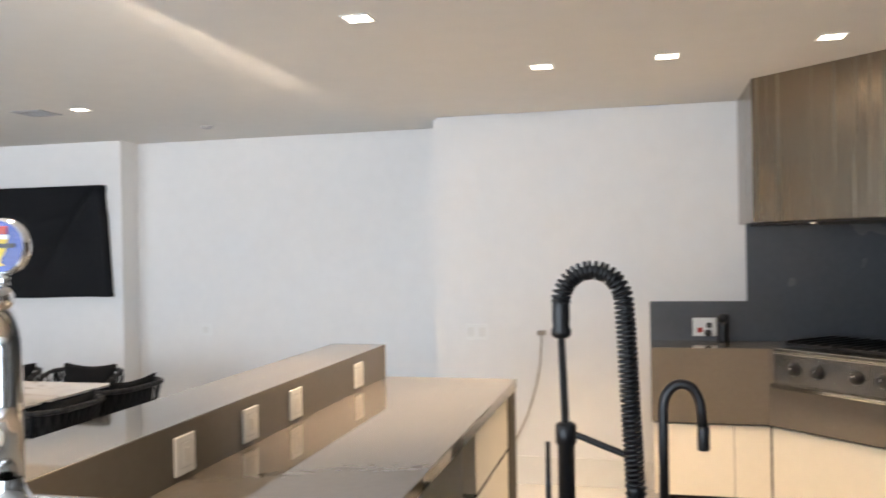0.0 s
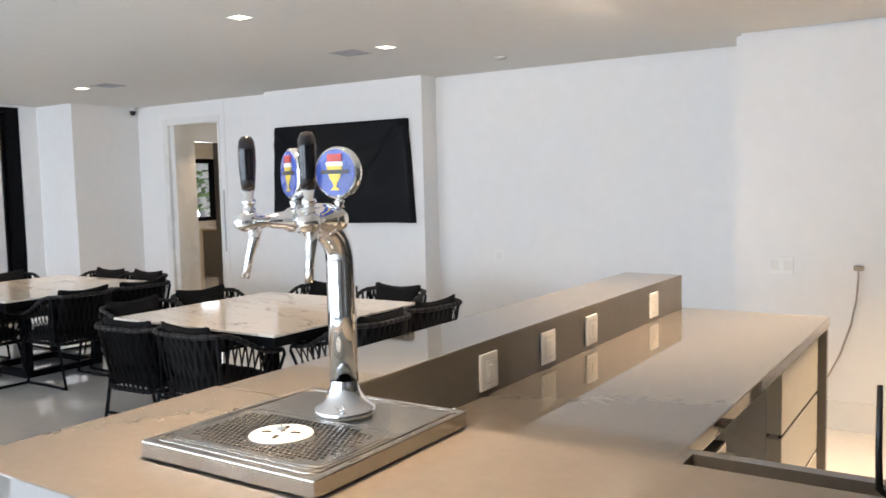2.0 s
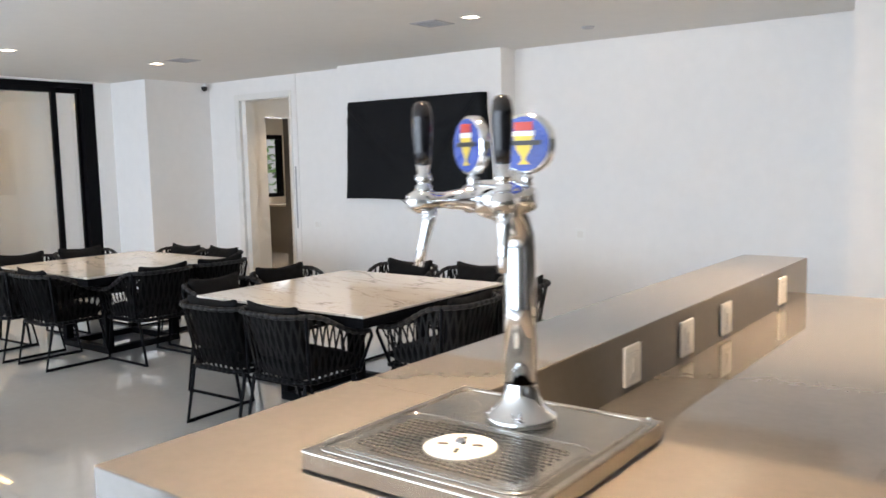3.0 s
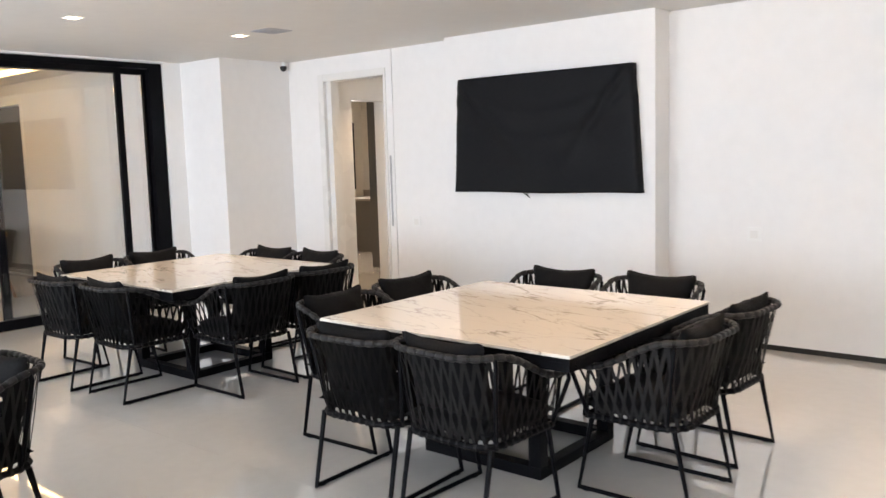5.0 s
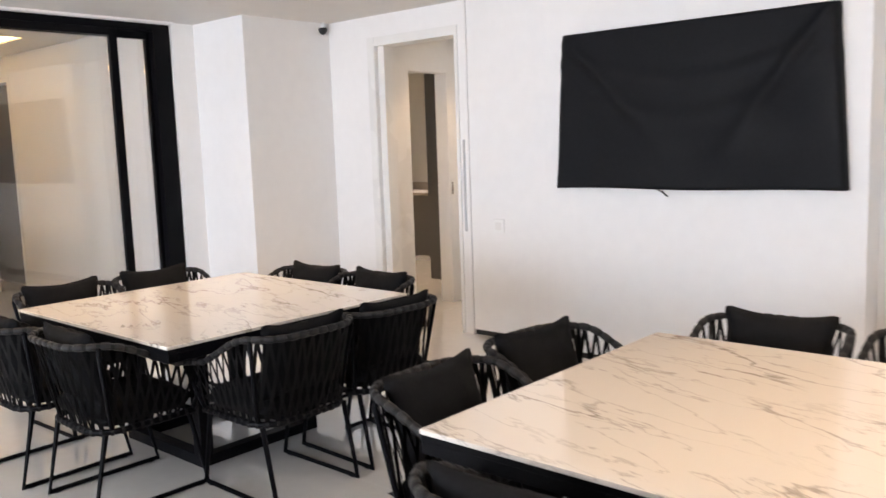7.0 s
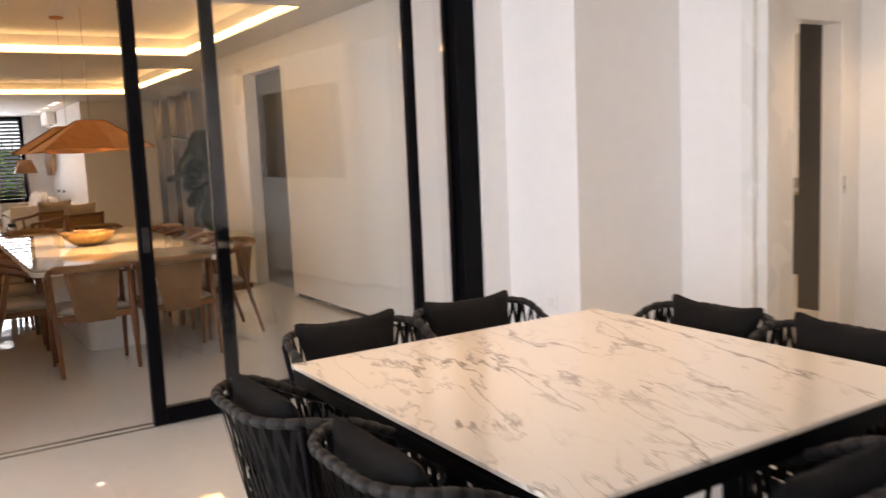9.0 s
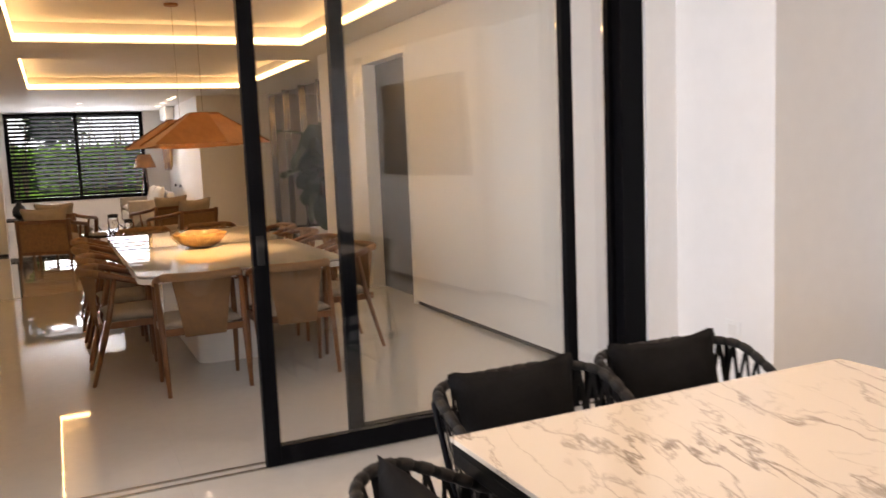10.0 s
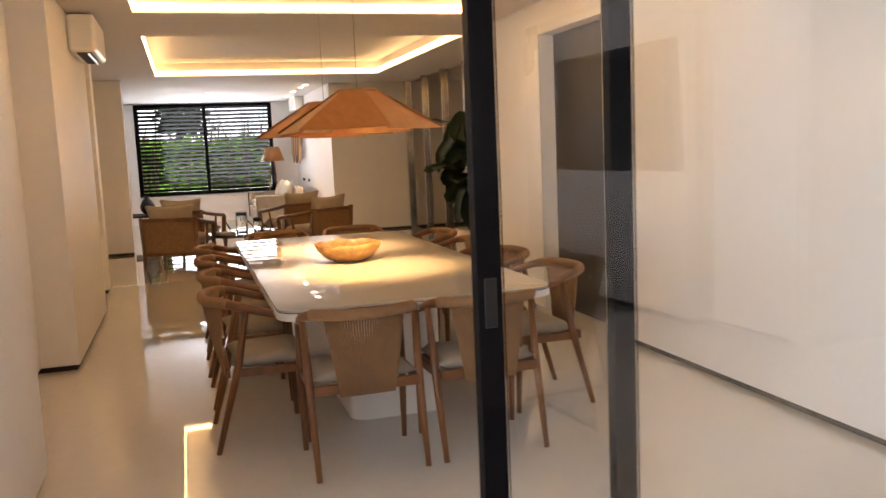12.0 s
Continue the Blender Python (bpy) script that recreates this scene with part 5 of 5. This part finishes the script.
# lounge window: black frame, slats, planting outside
win = thing("slatted_window", "black-framed window with horizontal louvre slats", "window", "", WX, 0, 0)
for r in ((WY0, WY0 + 0.09, WZ0, WZ1), (WY1 - 0.09, WY1, WZ0, WZ1), (WY0 + 0.09, WY1 - 0.09, WZ0, WZ0 + 0.09), (WY0 + 0.09, WY1 - 0.09, WZ1 - 0.07, WZ1), ((WY0 + WY1) / 2 - 0.04, (WY0 + WY1) / 2 + 0.04, WZ0 + 0.09, WZ1 - 0.07)):
    part("window_frame", box(-0.12, 0.02, *r), BLACK, win)
half = (WY0 + WY1) / 2
for a, b in ((WY0 + 0.09, half - 0.04), (half + 0.04, WY1 - 0.09)):
    for k in range(22):
        part("slat", moved(box(-0.042, 0.042, a, b, -0.006, 0.006), pose(-0.07, 0, WZ0 + 0.13 + 0.0885 * k, 0, -34, 0)), BLACK, win)

# entrance hall: smoked mirror panels with steel posts, and a fig tree
hp = thing("mirror_screen", "tall smoked mirror panels between slim steel posts", "mirror")
for k in range(6):
    xx = -22.5 + 1.12 * k
    part("mirror_panel", box(xx + 0.05, xx + 1.05, 6.88, 6.945, 0.03, 2.70), MIRROR, hp)
    part("steel_post", box(xx - 0.05, xx + 0.03, 6.82, 6.945, 0.0, LC, 0.004), STEEL, hp)
fig = thing("fig_tree", "potted fiddle-leaf fig with large dark green leaves", "plant", "", -18.05, 6.46, 0)
part("pot", lathe([(0.0, 0), (0.17, 0), (0.22, 0.38), (0.2, 0.38), (0.18, 0.34), (0.0, 0.34)], 24, False), LACQ, fig, "white pot", smooth=True)
part("trunk", tube([(0, 0, 0.3), (0.03, 0.02, 0.8), (-0.02, 0.03, 1.3), (0.04, 0.0, 1.8), (0.02, 0.02, 2.05)], [0.028, 0.024, 0.02, 0.015, 0.008], 8), BARK, fig, smooth=True)
rl = random.Random(5)
for k in range(28):
    z = 0.9 + 1.12 * k / 27
    a = 2.4 * k
    L, W = rl.uniform(0.46, 0.66), rl.uniform(0.38, 0.52)
    bm = bmesh.new()
    rows = []
    for i in range(7):
        t = i / 6
        w = W / 2 * math.sin(math.pi * (0.10 + 0.84 * t)) ** 0.6 * (0.62 + 0.5 * t)
        dz = -0.16 * t * t + 0.02 * math.sin(9 * t)
        rows.append([bm.verts.new((0.05 + L * t, -w, dz + 0.03)), bm.verts.new((0.05 + L * t, 0, dz)), bm.verts.new((0.05 + L * t, w, dz + 0.03))])
    for p, q in zip(rows, rows[1:]):
        bm.faces.new((p[0], q[0], q[1], p[1])), bm.faces.new((p[1], q[1], q[2], p[2]))
    bmesh.ops.solidify(bm, geom=bm.faces[:], thickness=0.002)
    part("leaf", moved(bm, pose(0.01, 0.01, z, 0, rl.uniform(-25, 62), math.degrees(a))), LEAF, fig, smooth=True)
# doorway beside the dining table
dd = thing("dark_door", "dark grey sliding door in a white frame", "door")
part("door_leaf", box(-14.30, -13.06, LN + 0.15, LN + 0.20, 0.01, 2.44), DOORM, dd)
for r in ((-14.62, -14.30, 0.0, 2.53), (-13.135, -13.065, 0.0, 2.53)):
    part("jamb", box(r[0], r[1], LN + 0.0, LN + 0.018, r[2], r[3], 0.002), LACQ, dd)
part("head", box(-14.30, -13.135, LN + 0.0, LN + 0.018, 2.44, 2.53, 0.002), LACQ, dd)
part("pull", box(-13.26, -13.23, LN + 0.135, LN + 0.15, 0.95, 1.25, 0.002), STEEL, dd)


# ---- outside ----
tagged(new("ground", mesh_of(box(-400, 400, -400, 400, -0.30, -0.16), "ground", material("lawn", (0.06, 0.10, 0.035), 0.9, grain=0.4, amount=0.4))), "grass and garden ground", "ground", kind="structure")
rg = random.Random(11)
for x0, y0, h, n, name, cat, count in ((-31.2, 0.2, 2.0, 0, "hedge", "hedge", 9000),):
    bm = bmesh.new()
    for k in range(count):
        px, py, pz = x0 - rg.random() * 1.4, y0 + 6.6 * rg.random(), -0.1 + h * rg.random() ** 0.8
        if noise.noise(Vector((py * 1.1, pz * 0.9, 3))) < -0.9 + 0.8 * max(0, pz - 1.25):
            continue
        m = pose(px, py, pz, rg.uniform(-70, 70), rg.uniform(-70, 70), rg.uniform(0, 360))
        L, W = rg.uniform(0.22, 0.46), rg.uniform(0.035, 0.075)
        vs = [bm.verts.new(m @ Vector(p)) for p in ((-W * 0.4, 0, 0), (W * 0.4, 0, 0), (W, L * 0.5, 0.02), (0, L, -0.03), (-W, L * 0.5, 0.02))]
        bm.faces.new(vs)
    tagged(new(name, mesh_of(bm, name, material("garden_leaves", (0.20, 0.42, 0.06), 0.5, grain=1.1, amount=0.75))), "dense green garden planting outside the window", "plants", kind="stuff")

# slender stems and a taller, thinner tree line behind the hedge
bm = bmesh.new()
for k in range(46):
    x, y = -30.6 - 1.2 * rg.random(), 0.4 + 6.2 * rg.random()
    top = rg.uniform(1.6, 3.4)
    tube([(x, y, -0.2), (x + rg.uniform(-0.1, 0.1), y + rg.uniform(-0.1, 0.1), 0.6 * top), (x + rg.uniform(-0.3, 0.3), y + rg.uniform(-0.3, 0.3), top)], [0.028, 0.022, 0.008], 5, bm)
tagged(new("garden_stems", mesh_of(bm, "garden_stems", BARK)), "thin upright stems among the garden planting", "plants", kind="stuff")
bm = bmesh.new()
clumps = [(-36.5 - 3 * rg.random(), -2.0 + 10.5 * rg.random(), rg.uniform(2.0, 4.8), rg.uniform(0.7, 1.2)) for k in range(9)]
for k in range(3600):
    cx, cy, cz, cr = clumps[k % 9]
    v = Vector((rg.gauss(0, 0.5), rg.gauss(0, 0.5), rg.gauss(0, 0.38))) * cr
    m = pose(cx + v.x, cy + v.y, cz + v.z, rg.uniform(-70, 70), rg.uniform(-70, 70), rg.uniform(0, 360))
    L, W = rg.uniform(0.22, 0.45), rg.uniform(0.07, 0.14)
    bm.faces.new([bm.verts.new(m @ Vector(p)) for p in ((-W * 0.4, 0, 0), (W * 0.4, 0, 0), (W, L * 0.5, 0.02), (0, L, -0.03), (-W, L * 0.5, 0.02))])
for cx, cy, cz, cr in clumps:
    tube([(cx, cy, -0.2), (cx + 0.1, cy, 0.5 * cz), (cx, cy, cz + 0.3)], [0.09, 0.07, 0.03], 6, bm)
tagged(new("garden_trees", mesh_of(bm, "garden_trees", LEAF)), "loose dark tree crowns beyond the garden hedge", "trees", kind="stuff")
bm = bmesh.new()
for k in range(300):
    m = pose(-12.6 - 0.25 * rg.random(), 9.6 + 2.2 * rg.random(), 0.9 + 1.3 * rg.random(), rg.uniform(-70, 70), rg.uniform(-40, 40), rg.uniform(0, 360))
    vs = [bm.verts.new(m @ Vector(p)) for p in ((0, 0, 0), (0.05, 0.08, 0), (0, 0.2, 0), (-0.05, 0.08, 0))]
    bm.faces.new(vs)
tagged(new("wall_plants", mesh_of(bm, "wall_plants", material("herb_leaves", (0.10, 0.20, 0.05), 0.5, grain=2, amount=0.4))), "green plants on a wall outside the pantry", "plants", kind="stuff")
structure("wall_garden", box(-13.1, -12.95, 8, 13, -0.16, 3.2), SCREEN, "grey garden wall")

structure("backdrop", box(-75, -74.8, -60, 60, -0.2, 60), glowing("bright_sky", (0.84, 0.93, 1.0), 1.15), "bright overcast sky beyond the garden", "backdrop")

# ---- floor slabs ----
FX = [-32.0 + 1.2 * i for i in range(31)]
base = structure("floor", box(-32, 4.2, -4, 12, -0.12, -0.004), SCREEN, "glossy off-white large-format stone floor", "floor")
slab = box(0.00025, 1.19975, 0.00025, 1.19975, -0.004, 0.0)
me = mesh_of(slab, "slab", FLOORM)
for i, x in enumerate(FX):
    for j in range(14):
        y = -4.0 + 1.2 * j
        if (x < -10 and y < 0) or (x < -13 and y > 7.3) or (y > 7.3 and not -13 < x < -6):
            continue
        s = new("slab", me)
        s.parent = base
        s.location = (x, y, 0)
